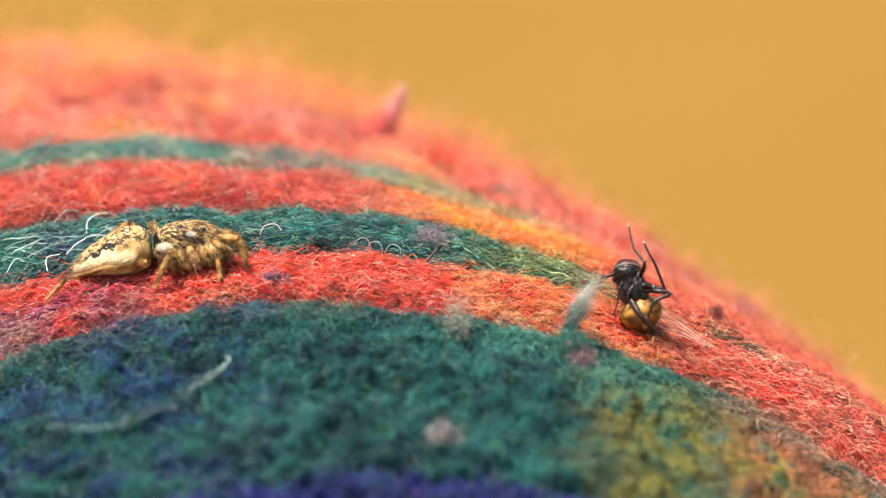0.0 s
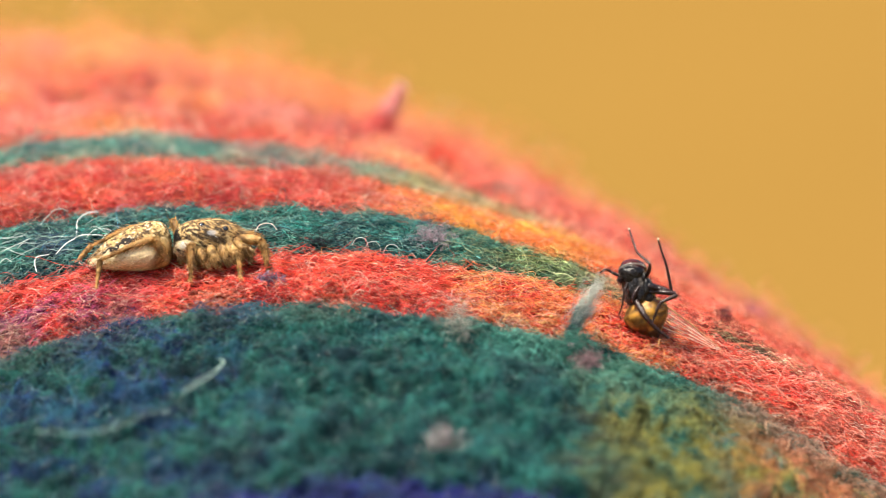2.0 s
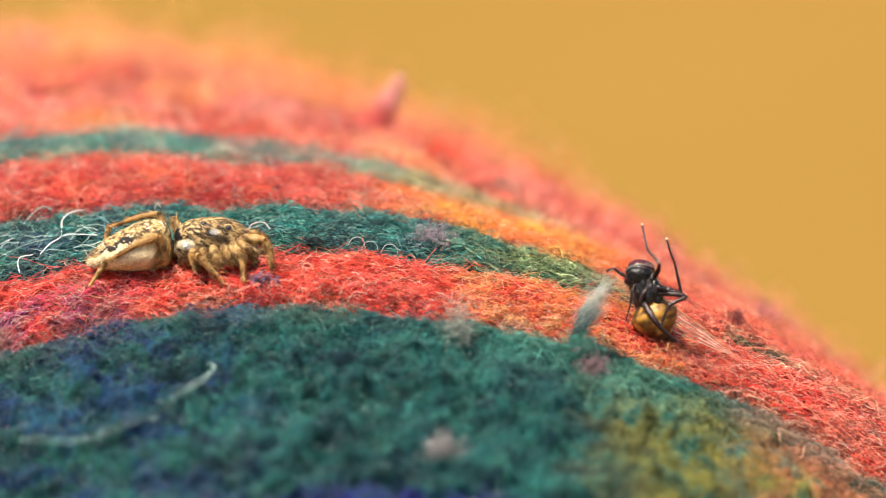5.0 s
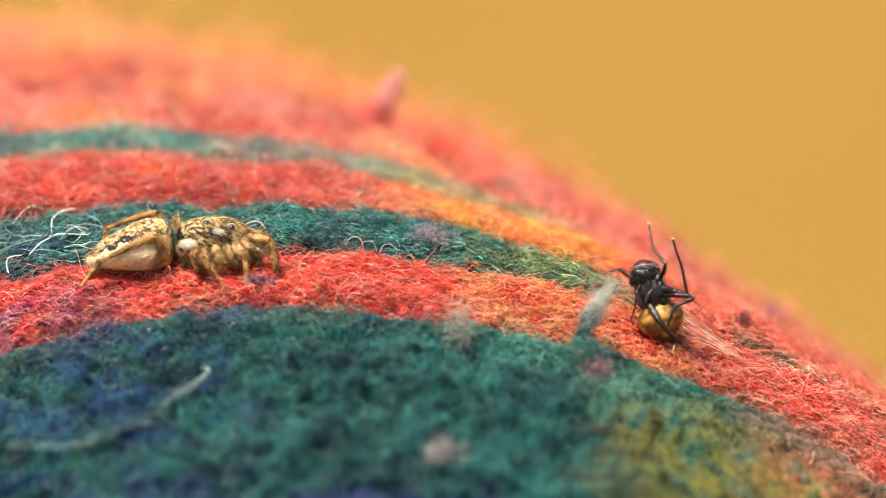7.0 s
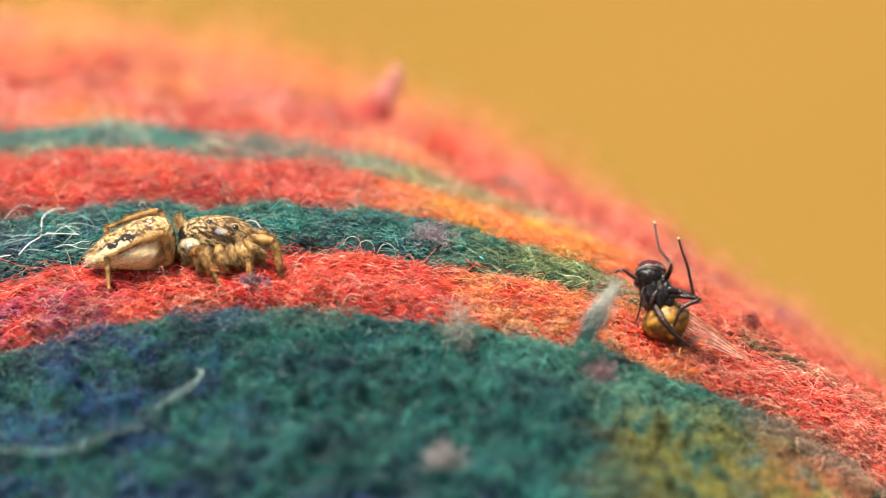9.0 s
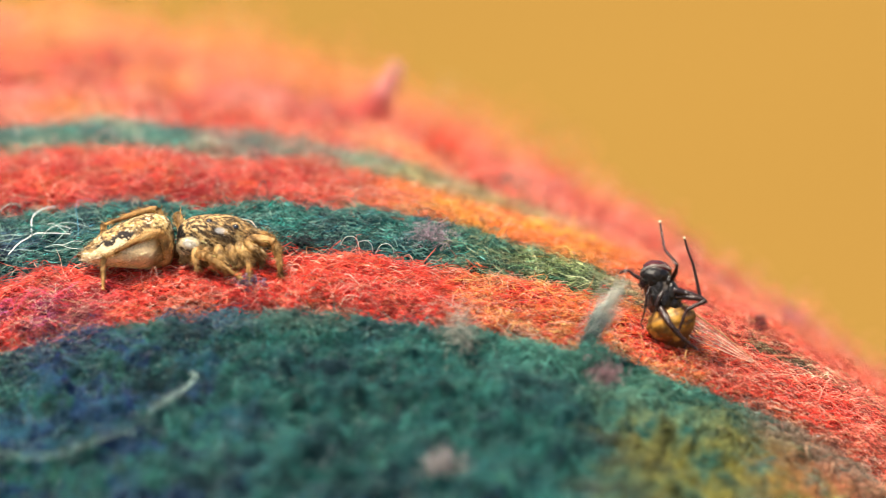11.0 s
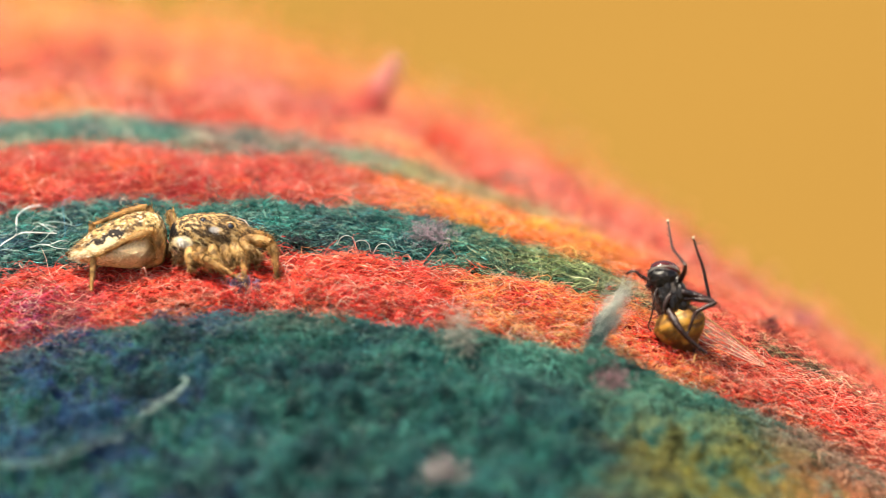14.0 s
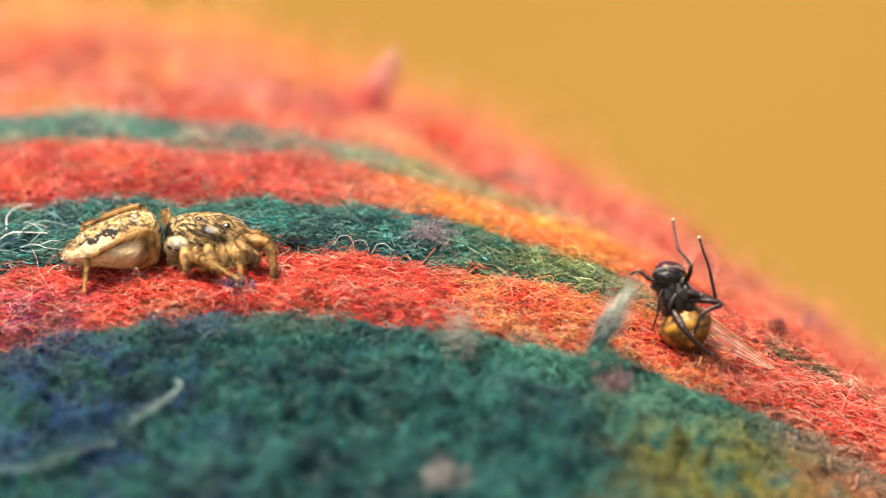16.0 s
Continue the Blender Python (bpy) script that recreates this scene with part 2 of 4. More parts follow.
    g3 = mixed(g3, (0.40, 0.27, 0.14), smooth(-1.5, 0.5, u) * smooth(0.3, 0.5, n3 * 0.5 + n2 * 0.5) * 0.8)
    g3 = mixed(g3, (0.74, 0.18, 0.10), smooth(2.5, 4.5, u) * 0.85)
    r3 = mixed(red, (0.78, 0.24, 0.15), 0.08 + 0.62 * smooth(0.42, 0.62, n3))
    # orange towards the far ridge: the backlit fringe's glow, painted into the dye
    r3 = mixed(r3, (0.88, 0.42, 0.10), smooth(0.36, 0.58, n1) * smooth(19, 27, e + (n3 - .5) * 8) * smooth(4, -3, u) * 0.85)
    r3 = mixed(r3, (0.82, 0.30, 0.24), smooth(0.48, 0.62, fbm(u * 0.45 + 3, s * 0.5, 81.0)) * 0.75)
    r3 = mixed(r3, (0.42, 0.05, 0.06), smooth(0.52, 0.66, fbm(u * 0.6, s * 0.7, 71.0)) * 0.7)
    r3 = mixed(r3, (0.90, 0.46, 0.10), smooth(0.54, 0.66, fbm(u * 0.5 + 8, s * 0.6, 97.0)) * smooth(3, -1, u) * 0.4)
    for i, c in enumerate((blue, g1, r1, g2, r2, g3, r3)):
        col[k == i] = c[k == i]
    return col


def relief(e, u):
    """Felt lumps and the shallow grooves between the stripes."""
    s = np.interp(e, E_FINE, ARC)
    near = smooth(-0.8, -4, e)
    far = smooth(9, 17, e)
    lump = fbm(u * 0.8 + 0.3 * s, s * 1.2, 3.3) - 0.5
    knot = fbm(u * 2.0, s * 2.6 + 0.4 * u, 9.1, 2) - 0.5
    out = lump * (0.4 + 1.0 * near + 1.7 * far) + knot * (0.42 + 0.65 * near + 0.5 * far) + (fbm(u * 4.5, s * 7, 14.1, 2) - 0.5) * 0.34
    v = wander(e, u)
    for b in EDGES:
        out = out - 0.22 * np.exp(-((v - b) / 0.28) ** 2)
    return out


def surface(e, u):
    """Place and normal of the felt."""
    h = 0.02
    p = ground_point(e, u)
    n = np.cross(ground_point(e, u + h) - p, ground_point(e + h, u) - p)
    n /= np.linalg.norm(n, axis=-1, keepdims=True)
    return p + n * relief(e, u)[..., None], n


CLOTH = thing("woollen_cloth", Matrix.Translation((0, -0.01085, 0)), "felted wool cloth bunched into a mound, striped red, teal and blue", "cloth")
STAGE_IN_CLOTH = CLOTH.matrix_basis.inverted() @ STAGE
cam.data.dof.focus_object = CLOTH


def build_cloth():
    es = [-18.0]
    while es[-1] < 95:
        e = es[-1]
        slope = np.gradient(np.interp([e - .05, e, e + .05], E_FINE, W_LINE), 0.05)[1]
        step = 0.085 if -3 < e < 10 else (0.15 if -13 < e < 37 else 0.9)
        es.append(e + step / math.hypot(1, slope * 1))
    es = np.array(es)
    us = np.concatenate([np.arange(-58, -17, 1.0), np.arange(-17, 17, 0.085), np.arange(17, 46, 1.0)])
    e, u = np.meshgrid(es, us, indexing="ij")
    v, _ = surface(e, u)
    # the skirt of the mound ends on the ground
    c, s = math.cos(radians(TILT)), math.sin(radians(TILT))
    z = v[..., 2] * c - v[..., 1] * s + 45
    low = np.minimum(z, 0)
    v[..., 2] -= low * c
    v[..., 1] += low * s
    kind = stripe_of(e, u)
    i = np.arange(e.size).reshape(e.shape)
    quads = np.stack([i[:-1, :-1], i[:-1, 1:], i[1:, 1:], i[1:, :-1]], -1).reshape(-1, 4)
    face_kind = kind[:-1, :-1].ravel()
    # felt dyed to 0.38 of the wool colour: painted shade between the fibres
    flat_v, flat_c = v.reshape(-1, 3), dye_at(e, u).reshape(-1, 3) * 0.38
    made = []
    for k, colour in enumerate(STRIPES):
        q = quads[face_kind == k]
        used, inverse = np.unique(q, return_inverse=True)
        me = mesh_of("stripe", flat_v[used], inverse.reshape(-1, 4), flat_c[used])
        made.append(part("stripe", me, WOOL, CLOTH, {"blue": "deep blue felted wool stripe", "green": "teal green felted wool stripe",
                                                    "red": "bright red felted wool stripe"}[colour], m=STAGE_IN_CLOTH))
    return made


def fibres(count, e_range, u_range, length, lift, radius, seed, along=0.75, points=6, wan=False, tint=(0.85, 0.68, 0.56)):
    """Loose wool fibres lying and looping on the felt. Returns paths, colours, stripe numbers."""
    r = np.random.default_rng(seed)
    lo, hi = (np.interp(x, E_FINE, ARC) for x in e_range)
    e = np.interp(r.uniform(lo, hi, count), ARC, E_FINE)
    u = r.uniform(*u_range, count)
    p, n = surface(e, u)
    h = 0.05
    tu = ground_point(e, u + h) - ground_point(e, u)
    te = ground_point(e + h, u) - ground_point(e, u)
    level = np.stack([n[:, 1], -n[:, 0], np.zeros(count)], -1) * -1.0
    level /= np.linalg.norm(level, axis=1, keepdims=True) + 1e-9
    tu /= np.linalg.norm(tu, axis=1, keepdims=True)
    tu = tu + level * 0.6
    tu /= np.linalg.norm(tu, axis=1, keepdims=True)
    te /= np.linalg.norm(te, axis=1, keepdims=True)
    a = r.normal(0, 1, count) * (1 - along) * 2.2 + np.where(r.random(count) < 0.5, 0, np.pi)
    d = tu * np.cos(a)[:, None] + te * np.sin(a)[:, None]
    side = np.cross(n, d)
    ln = length * r.lognormal(0, 0.45, count)
    up = lift * np.minimum(r.lognormal(0, 0.6, count), 2.4)
    t = np.linspace(0, 1, points)
    shape = np.where((r.random(count) < 0.7)[:, None], 4 * t * (1 - t), t ** 1.3)
    bend, wave, ph = r.normal(0, 0.35, count), r.normal(0, 0.16, count), r.uniform(0, 6.28, count)
    sway = bend[:, None] * t * t + wave[:, None] * np.sin(t * 8 + ph[:, None])
    bob = 0.3 * np.sin(t * 6 + ph[:, None] * 1.7)
    path = (p - n * 0.03)[:, None] + d[:, None] * (ln[:, None] * (t - 0.5 * (1 - 0.6 * t * t)))[..., None] \
        + side[:, None] * (ln[:, None] * sway)[..., None] + n[:, None] * (up[:, None] * (shape + bob))[..., None]
    col = dye_at(e + r.normal(0, 0.16, count) * (1 + 0.12 * np.maximum(e, 0)), u + r.normal(0, 0.15, count)) * np.exp(r.normal(0.10, 1.0, (count, 1)) * np.choose(stripe_of(e, u), (0.35, 0.38, 0.55, 0.7, 0.38, 0.4, 0.34))[:, None])
    pick = r.random(count)
    kind = stripe_of(e, u)
    # some fibres get paler, warmer or golden dye: highlights painted into the colour
    pale = pick < np.choose(kind, (0.13, 0.13, 0.16 + 0.14 * smooth(6, 10, u), 0.24, 0.08, 0.12, 0.08))
    light = np.array(((0.08, 0.1, 0.4), (0.07, 0.235, 0.195), (0.85, 0.66, 0.52), (0.34, 0.60, 0.48), (0.85, 0.66, 0.52), (0.5, 0.66, 0.52), (0.85, 0.66, 0.52)))[kind]
    light = np.where(((kind == 3) & (u > 0))[:, None], (0.55, 0.55, 0.28), light)
    col[pale] += (light[pale] - col[pale]) * r.uniform(0.15, 0.8, (pale.sum(), 1))
    warm = (pick > 0.13) & (pick < 0.22) & np.isin(kind, (2, 4, 6))
    col[warm] = mixed(col[warm], (0.85, 0.48, 0.18), r.uniform(0.1, 0.45, warm.sum()))
    gold = (pick > 0.22) & (pick < 0.42) & (kind == 2) & (u > 0.5) & (u < 7.5)
    col[gold] = mixed(col[gold], (0.88, 0.58, 0.20), r.uniform(0.15, 0.85, gold.sum()))
    if wan:
        col = mixed(col, tint, r.uniform(0.2, 0.75, count))
    rad = radius * r.uniform(0.6, 1.3, count)[:, None] * np.linspace(1.0, 0.75, points)
    return path, rad, col, kind


def grow_fuzz(stripes):
    sets = [
        fibres(62000, (-1.7, 4.2), (-16, 16), 0.30, 0.065, 0.0125, 1, along=0.86, points=5),
        fibres(9000, (-1.2, 4.6), (-16, 16), 0.42, 0.13, 0.009, 8, along=0.7),
        fibres(900, (-0.9, 5.5), (-16, 9), 0.8, 0.24, 0.008, 2, along=0.5, points=9),
        fibres(26000, (4.0, 10.4), (-16, 15), 0.60, 0.13, 0.0095, 3, along=0.72),
        fibres(15000, (-12.0, -1.5), (-16, 16), 0.5, 0.15, 0.013, 4, along=0.4),
        # whitish long fibres, their pallor painting lit diagonal streaks
        fibres(600, (4.4, 11.0), (-16, 7), 0.7, 0.36, 0.008, 6, along=0.3, points=7, wan=True),
        fibres(15000, (9.9, 37.0), (-17, 15), 0.9, 0.28, 0.016, 5, along=0.5),
        # ridge fibres tinted orange and pink to imitate a backlit glowing haze
        fibres(1100, (18.0, 37.0), (-17, 4), 1.5, 0.75, 0.012, 7, along=0.2, points=7, wan=True, tint=(0.90, 0.42, 0.15)),
        fibres(1500, (10.0, 25.0), (3, 15), 1.0, 0.5, 0.007, 9, along=0.2, points=7, wan=True, tint=(0.90, 0.40, 0.26)),
    ]
    for k, stripe in enumerate(stripes):
        vs, fs, cs, base = [], [], [], 0
        for path, rad, col, kind in sets:
            sel = kind == k
            if not sel.any():
                continue
            v, f = tubes(path[sel], rad[sel])
            vs.append(v)
            fs.append(f + base)
            cs.append(np.repeat(col[sel], path.shape[1] * 3, axis=0))
            base += len(v)
        if vs:
            part("fuzz", mesh_of("fuzz", np.vstack(vs), np.vstack(fs), np.vstack(cs)), FIBRE, stripe, kind="stuff")


def build_ground():
    bm = bmesh.new()
    bmesh.ops.create_grid(bm, x_segments=8, y_segments=8, size=200)
    me = bpy.data.meshes.new("ground")
    bm.to_mesh(me)
    bm.free()
    me.materials.append(PAPER)
    tagged(new("ground", me), "plain warm ochre ground behind the wool", "ground", kind="structure")


# ---- animals ----
def shade(v, stops, axis=2):
    """Colours by height (or another axis) from (value, colour) stops."""
    x = v[:, axis]
    ks = [s[0] for s in stops]
    return np.stack([np.interp(x, ks, [s[1][i] for s in stops]) for i in range(3)], -1)


def speckle(v, col, other, scale, cut, amount, seed=0.0):
    n = fbm(v[:, 0] * scale + seed, v[:, 1] * scale, v[:, 2] * scale + seed, 2)
    return mixed(col, other, smooth(cut, cut + 0.1, n) * amount)


TAN, CREAM, BROWN, DARK = (0.46, 0.255, 0.085), (0.84, 0.63, 0.32), (0.085, 0.040, 0.012), (0.014, 0.009, 0.007)


STREAKS = ((0.012, 0.008, 0.006), (0.05, 0.026, 0.011), (0.10, 0.05, 0.018), (0.28, 0.15, 0.048), (0.50, 0.30, 0.11), (0.76, 0.57, 0.30))


def coat(v, f, col, count, length, radius, lean, seed, rise=0.5, mottle=0.45, palette=(), share=0.5):
    """Short hairs on a body, leaning one way. Verts, quads, colours."""
    r = np.random.default_rng(int(abs(seed) * 100))
    pick = r.integers(0, len(f), count)
    w = r.dirichlet((1, 1, 1, 1), count)
    p = (v[f[pick]] * w[..., None]).sum(1)
    n = np.cross(v[f[pick, 1]] - v[f[pick, 0]], v[f[pick, 3]] - v[f[pick, 0]])
    n /= np.linalg.norm(n, axis=1, keepdims=True) + 1e-9
    mid = v.mean(0)
    n *= np.sign(((p - mid) * n).sum(1, keepdims=True))
    lean = np.asarray(lean, float) + r.normal(0, 0.35, (count, 3))
    ln = length * r.uniform(0.5, 1.5, count)
    t = np.linspace(0, 1, 3)
    path = p[:, None] + n[:, None] * (ln[:, None] * rise * t)[..., None] + lean[:, None] * (ln[:, None] * t ** 1.5)[..., None]
    hv, hf = tubes(path, radius * np.array([1.0, 0.8, 0.3]))
    c = (col[f[pick]] * w[..., None]).sum(1) * r.lognormal(0.0, mottle, (count, 1))
    if palette:
        tone = 0.6 * fbm(p[:, 0] * 4 + 3, p[:, 1] * 6, p[:, 2] * 5) + 0.4 * r.random(count)
        rank = np.argsort(np.argsort(tone)) * len(palette) // count
        c = mixed(c, np.array(palette)[rank] * r.lognormal(0, 0.25, (count, 1)), np.full(count, share))
    return hv, hf, np.repeat(c, 9, axis=0)


def limb(points, radii, bands=True, seed=0, sides=10, rings=14, hairs=0, base=TAN, lean=(0.75, 0, -0.1), hair=0.13, rise=0.35, palette=()):
    """A tapered leg piece along a path; verts, faces, colours, with hairs joined on."""
    pr = spline(np.hstack([np.asarray(points, float), np.asarray(radii, float)[:, None]]), rings)
    v, f = tubes(pr[None, :, :3], np.maximum(pr[None, :, 3], 0.004), sides)
    # round the ends
    tips = np.array([pr[0, :3], pr[-1, :3]]) + (pr[[0, -1], :3] - pr[[1, -2], :3]) * 0.35
    a = len(v)
    v = np.vstack([v, tips])
    ring0, ring1 = np.arange(sides), np.arange(sides) + (rings - 1) * sides
    caps = [np.stack([ring0, np.roll(ring0, -1), np.full(sides, a), np.full(sides, a)], -1),
            np.stack([np.roll(ring1, -1), ring1, np.full(sides, a + 1), np.full(sides, a + 1)], -1)]
    col = np.tile(np.array(base), (len(v), 1))
    if bands:
        col = col * 0.95
        col = speckle(v, col, CREAM, 9.0, 0.56, 0.25, seed)
        col = speckle(v, col, BROWN, 6.5, 0.52, 0.8, seed + 5)
    if hairs:
        hv, hf, hc = coat(v[:a], f, col[:a], hairs, hair, 0.0065, lean, seed + 3, rise, 0.5, palette, 0.6)
        f = np.vstack([f, hf + len(v)])
        v, col = np.vstack([v, hv]), np.vstack([col, hc])
    caps = np.vstack(caps)[:, :3]
    return v, f, col, caps


def limb_mesh(name, *args, **kw):
    v, f, col, caps = limb(*args, **kw)
    caps = np.hstack([caps, caps[:, 2:3]])
    me = bpy.data.meshes.new(name)
    quads = [tuple(q) for q in f.tolist()] + [tuple(q[:3]) for q in caps.tolist()]
    me.from_pydata([tuple(x) for x in (v * MM).tolist()], [], quads)
    me.polygons.foreach_set("use_smooth", [True] * len(me.polygons))
    c = np.ones((len(v), 4), np.float32)
    c[:, :3] = np.clip(col, 0, 1)
    me.attributes.new("dye", "FLOAT_COLOR", "POINT").data.foreach_set("color", c.ravel())
    return me


def knee_of(hip, foot, l1, l2, pole):
    hip, foot, pole = Vector(hip), Vector(foot), Vector(pole)
    d = foot - hip
    n = min(d.length, (l1 + l2) * 0.999)
    d.normalize()
    x = (l1 * l1 - l2 * l2 + n * n) / (2 * n)
    side = (pole - d * pole.dot(d)).normalized()
    return hip + d * x + side * math.sqrt(max(l1 * l1 - x * x, 0))


def bone(a, b, pole):
    """The pose, in metres, of a piece built along +x from a towards b (millimetres)."""
    x = (Vector(b) - Vector(a)).normalized()
    y = (Vector(pole) - x * Vector(pole).dot(x)).normalized()
    z = x.cross(y)
    m = Matrix((x, y, z)).transposed().to_4x4()
    return Matrix.Translation(Vector(a) * MM) @ m


def leg_poses(hip, foot, l1, l2, pole):
    knee = knee_of(hip, foot, l1, l2, pole)
    upper, lower = bone(hip, knee, pole), bone(knee, foot, pole)
    return upper, upper.inverted() @ lower


def build_leg(parent, hip, foot, l1, l2, pole, thick, seed, name="leg"):
    t = thick
    up = limb_mesh("leg", [(0, 0, 0), (0.3 * l1, 0.04, 0), (0.75 * l1, 0.05, 0), (l1, 0, 0)], [0.7 * t, 1.05 * t, t, 0.8 * t], seed=seed, hairs=260)
    lo = limb_mesh("lower_leg", [(0, 0, 0), (0.25 * l2, 0.05, 0), (0.55 * l2, 0.04, 0), (0.85 * l2, 0.0, 0), (l2, 0, 0)],
                   [0.8 * t, 0.78 * t, 0.6 * t, 0.42 * t, 0.3 * t], seed=seed + 9, hairs=240)
    a, b = leg_poses(hip, foot, l1, l2, pole)
    leg = part(name, up, CHITIN_TAN, parent, "mottled tan hairy leg", m=a)
    low = part("lower_leg", lo, CHITIN_TAN, leg, m=b)
    return leg, low


def ball(parent, name, at, r, mat, dye=None, squash=(1, 1, 1), label=""):
    t = np.linspace(0, np.pi, 13)
    rings = [(-math.cos(a), 0, 0, max(math.sin(a), 0.02), max(math.sin(a), 0.02)) for a in t]
    v, f = lathe(rings, 18)
    v = v * np.array(squash) * r + np.array(at)
    return part(name, mesh_of(name, v, f, None if dye is None else np.tile(np.array(dye), (len(v), 1))), mat, parent, label)


HIND_NEAR = dict(hip=(-0.2, -0.55, 0.35), l1=0.8, l2=1.8, pole=(0.3, -0.3, 1))
HIND_FAR = dict(hip=(-0.25, 0.45, 0.45), l1=1.32, l2=1.6, pole=(0.2, 0.1, 1))
THIRD = dict(hip=(0.55, -0.34, 0.45), l1=0.78, l2=1.15, pole=(0.1, -1.0, 0.25))


def build_spider():
    sp = thing("jumping_spider", STAGE @ Matrix.Translation((-8.45 * MM, 0.75 * MM, -0.62 * MM)),
               "mottled tan and cream jumping spider creeping over the wool", "spider")
    # abdomen: plump egg, highest just behind the waist
    rings = spline([(-2.60, 0, 0.30, 0.03, 0.03), (-2.50, 0, 0.32, 0.22, 0.18), (-2.12, 0, 0.48, 0.50, 0.43), (-1.4, 0, 0.67, 0.72, 0.67),
                    (-0.78, 0, 0.79, 0.76, 0.78), (-0.3, 0, 0.80, 0.62, 0.72), (-0.06, 0, 0.70, 0.36, 0.46), (0.0, 0, 0.62, 0.03, 0.03)], 130)
    v, f = lathe(rings, 120, 2.2)
    mid = np.interp(v[:, 0], rings[:, 0], rings[:, 2])
    half = np.interp(v[:, 0], rings[:, 0], rings[:, 4]) + 1e-6
    # the flanks are widened low down so that they catch more light
    v[:, 1] *= 0.92 + 0.26 * smooth(0.5, -0.8, (v[:, 2] - mid) / half)
    q = (v[:, 2] - mid) / half + (fbm(v[:, 0] * 3, v[:, 1] * 3, v[:, 2] * 3) - 0.5) * 0.5
    qq = np.column_stack([q, q, q])
    x = v[:, 0]
    n1, n2 = fbm(x * 7 + 2, v[:, 1] * 8, v[:, 2] * 10), fbm(x * 14 + 7, v[:, 1] * 16, v[:, 2] * 20 + 3)
    lean = fbm(x * 3.2 - v[:, 2] * 2.4, v[:, 1] * 2, v[:, 2] * 1.2 + x * 1.6, 2)
    belly, flank, back = (0.82, 0.65, 0.38), (0.46, 0.27, 0.095), (0.22, 0.12, 0.042)
    col = shade(qq, [(-1, belly), (-0.5, belly), (-0.2, flank), (0.3, flank), (0.55, back), (1, (0.30, 0.17, 0.055))])
    # smooth pale belly in the front half, streaked tan hip behind the waist
    col = mixed(col, belly, smooth(-1.9, -1.5, x) * smooth(-0.45, -0.65, x) * smooth(0.12, -0.12, q) * 0.9)
    col = mixed(col, (0.36, 0.215, 0.075), smooth(-0.62, -0.40, x) * 0.9)
    col = mixed(col, (0.60, 0.42, 0.17), smooth(0.50, 0.60, lean) * smooth(-0.9, -0.5, x) * 0.7)
    col = mixed(col, (0.13, 0.07, 0.022), smooth(0.50, 0.40, lean) * smooth(-0.9, -0.5, x) * 0.75)
    # cream rear flank under the zigzag
    zig = 0.13 * np.sin(x * 13) + 0.06 * np.sin(x * 29 + 1)
    rear = smooth(-1.05, -1.3, x)
    col = mixed(col, (0.84, 0.69, 0.42), smooth(-0.6, -0.4, q) * smooth(0.22, 0.14, q + zig) * rear * 0.9)
    col = mixed(col, (0.40, 0.24, 0.085), smooth(0.57, 0.62, n2) * rear * smooth(0.1, -0.4, q) * 0.7)
    top = smooth(0.10, 0.40, q + zig)
    col = mixed(col, (0.040, 0.021, 0.010), smooth(0.51, 0.45, n2) * top * 0.85)
    col = mixed(col, (0.60, 0.42, 0.17), smooth(0.55, 0.60, n1) * top * 0.75)
    col = mixed(col, (0.90, 0.80, 0.56), smooth(0.64, 0.68, n2) * top * 0.75)
    mark = smooth(0.14, 0.17, q + zig) * smooth(0.50, 0.42, q + zig * 0.5) * smooth(-0.95, -1.25, x) * smooth(-2.35, -2.15, x)
    col = mixed(col, DARK, mark * smooth(0.74, 0.68, n2))
    abd = part("abdomen", mesh_of("abdomen", v, f, col), CHITIN_TAN, sp, "cream abdomen with dark zigzag marks")
    hv, hf, hc = coat(v, f, col, 3000, 0.08, 0.005, (-0.95, 0, -0.25), 21, 0.08, 0.5)
    part("hair", mesh_of("hair", hv, hf, hc), HAIR, abd, kind="stuff")
    ball(sp, "spinneret", (-2.63, 0, 0.28), 0.09, CHITIN_TAN, BROWN, (1.6, 1, 1))
    ball(sp, "waist", (0.06, 0, 0.55), 0.22, CHITIN_TAN, BROWN, (1.2, 1, 1))
    # head and chest shield: steep behind, domed over the eyes
    rings = spline([(0.04, 0, 0.76, 0.05, 0.05), (0.10, 0, 0.86, 0.42, 0.40), (0.4, 0, 0.94, 0.62, 0.58), (0.9, 0, 1.0, 0.70, 0.64),
                    (1.5, 0, 1.0, 0.68, 0.64), (1.95, 0, 0.92, 0.60, 0.56), (2.2, 0, 0.82, 0.46, 0.42), (2.28, 0, 0.78, 0.04, 0.04)], 130)
    v, f = lathe(rings, 120, 2.3)
    mid = np.interp(v[:, 0], rings[:, 0], rings[:, 2])
    half = np.interp(v[:, 0], rings[:, 0], rings[:, 4]) + 1e-6
    q = (v[:, 2] - mid) / half + (fbm(v[:, 0] * 3 + 4, v[:, 1] * 3, v[:, 2] * 3) - 0.5) * 0.4
    qq = np.column_stack([q, q, q])
    col = shade(qq, [(-1, (0.4, 0.25, 0.09)), (-0.45, (0.46, 0.30, 0.12)), (-0.25, (0.34, 0.21, 0.075)), (0.0, (0.25, 0.15, 0.055)), (0.5, (0.20, 0.115, 0.045)),
                     (0.72, (0.26, 0.15, 0.055)), (1.1, (0.40, 0.24, 0.08))])
    col = mixed(col, (0.80, 0.70, 0.45), smooth(0.66, 0.4, v[:, 0]) * smooth(0.05, -0.25, q))
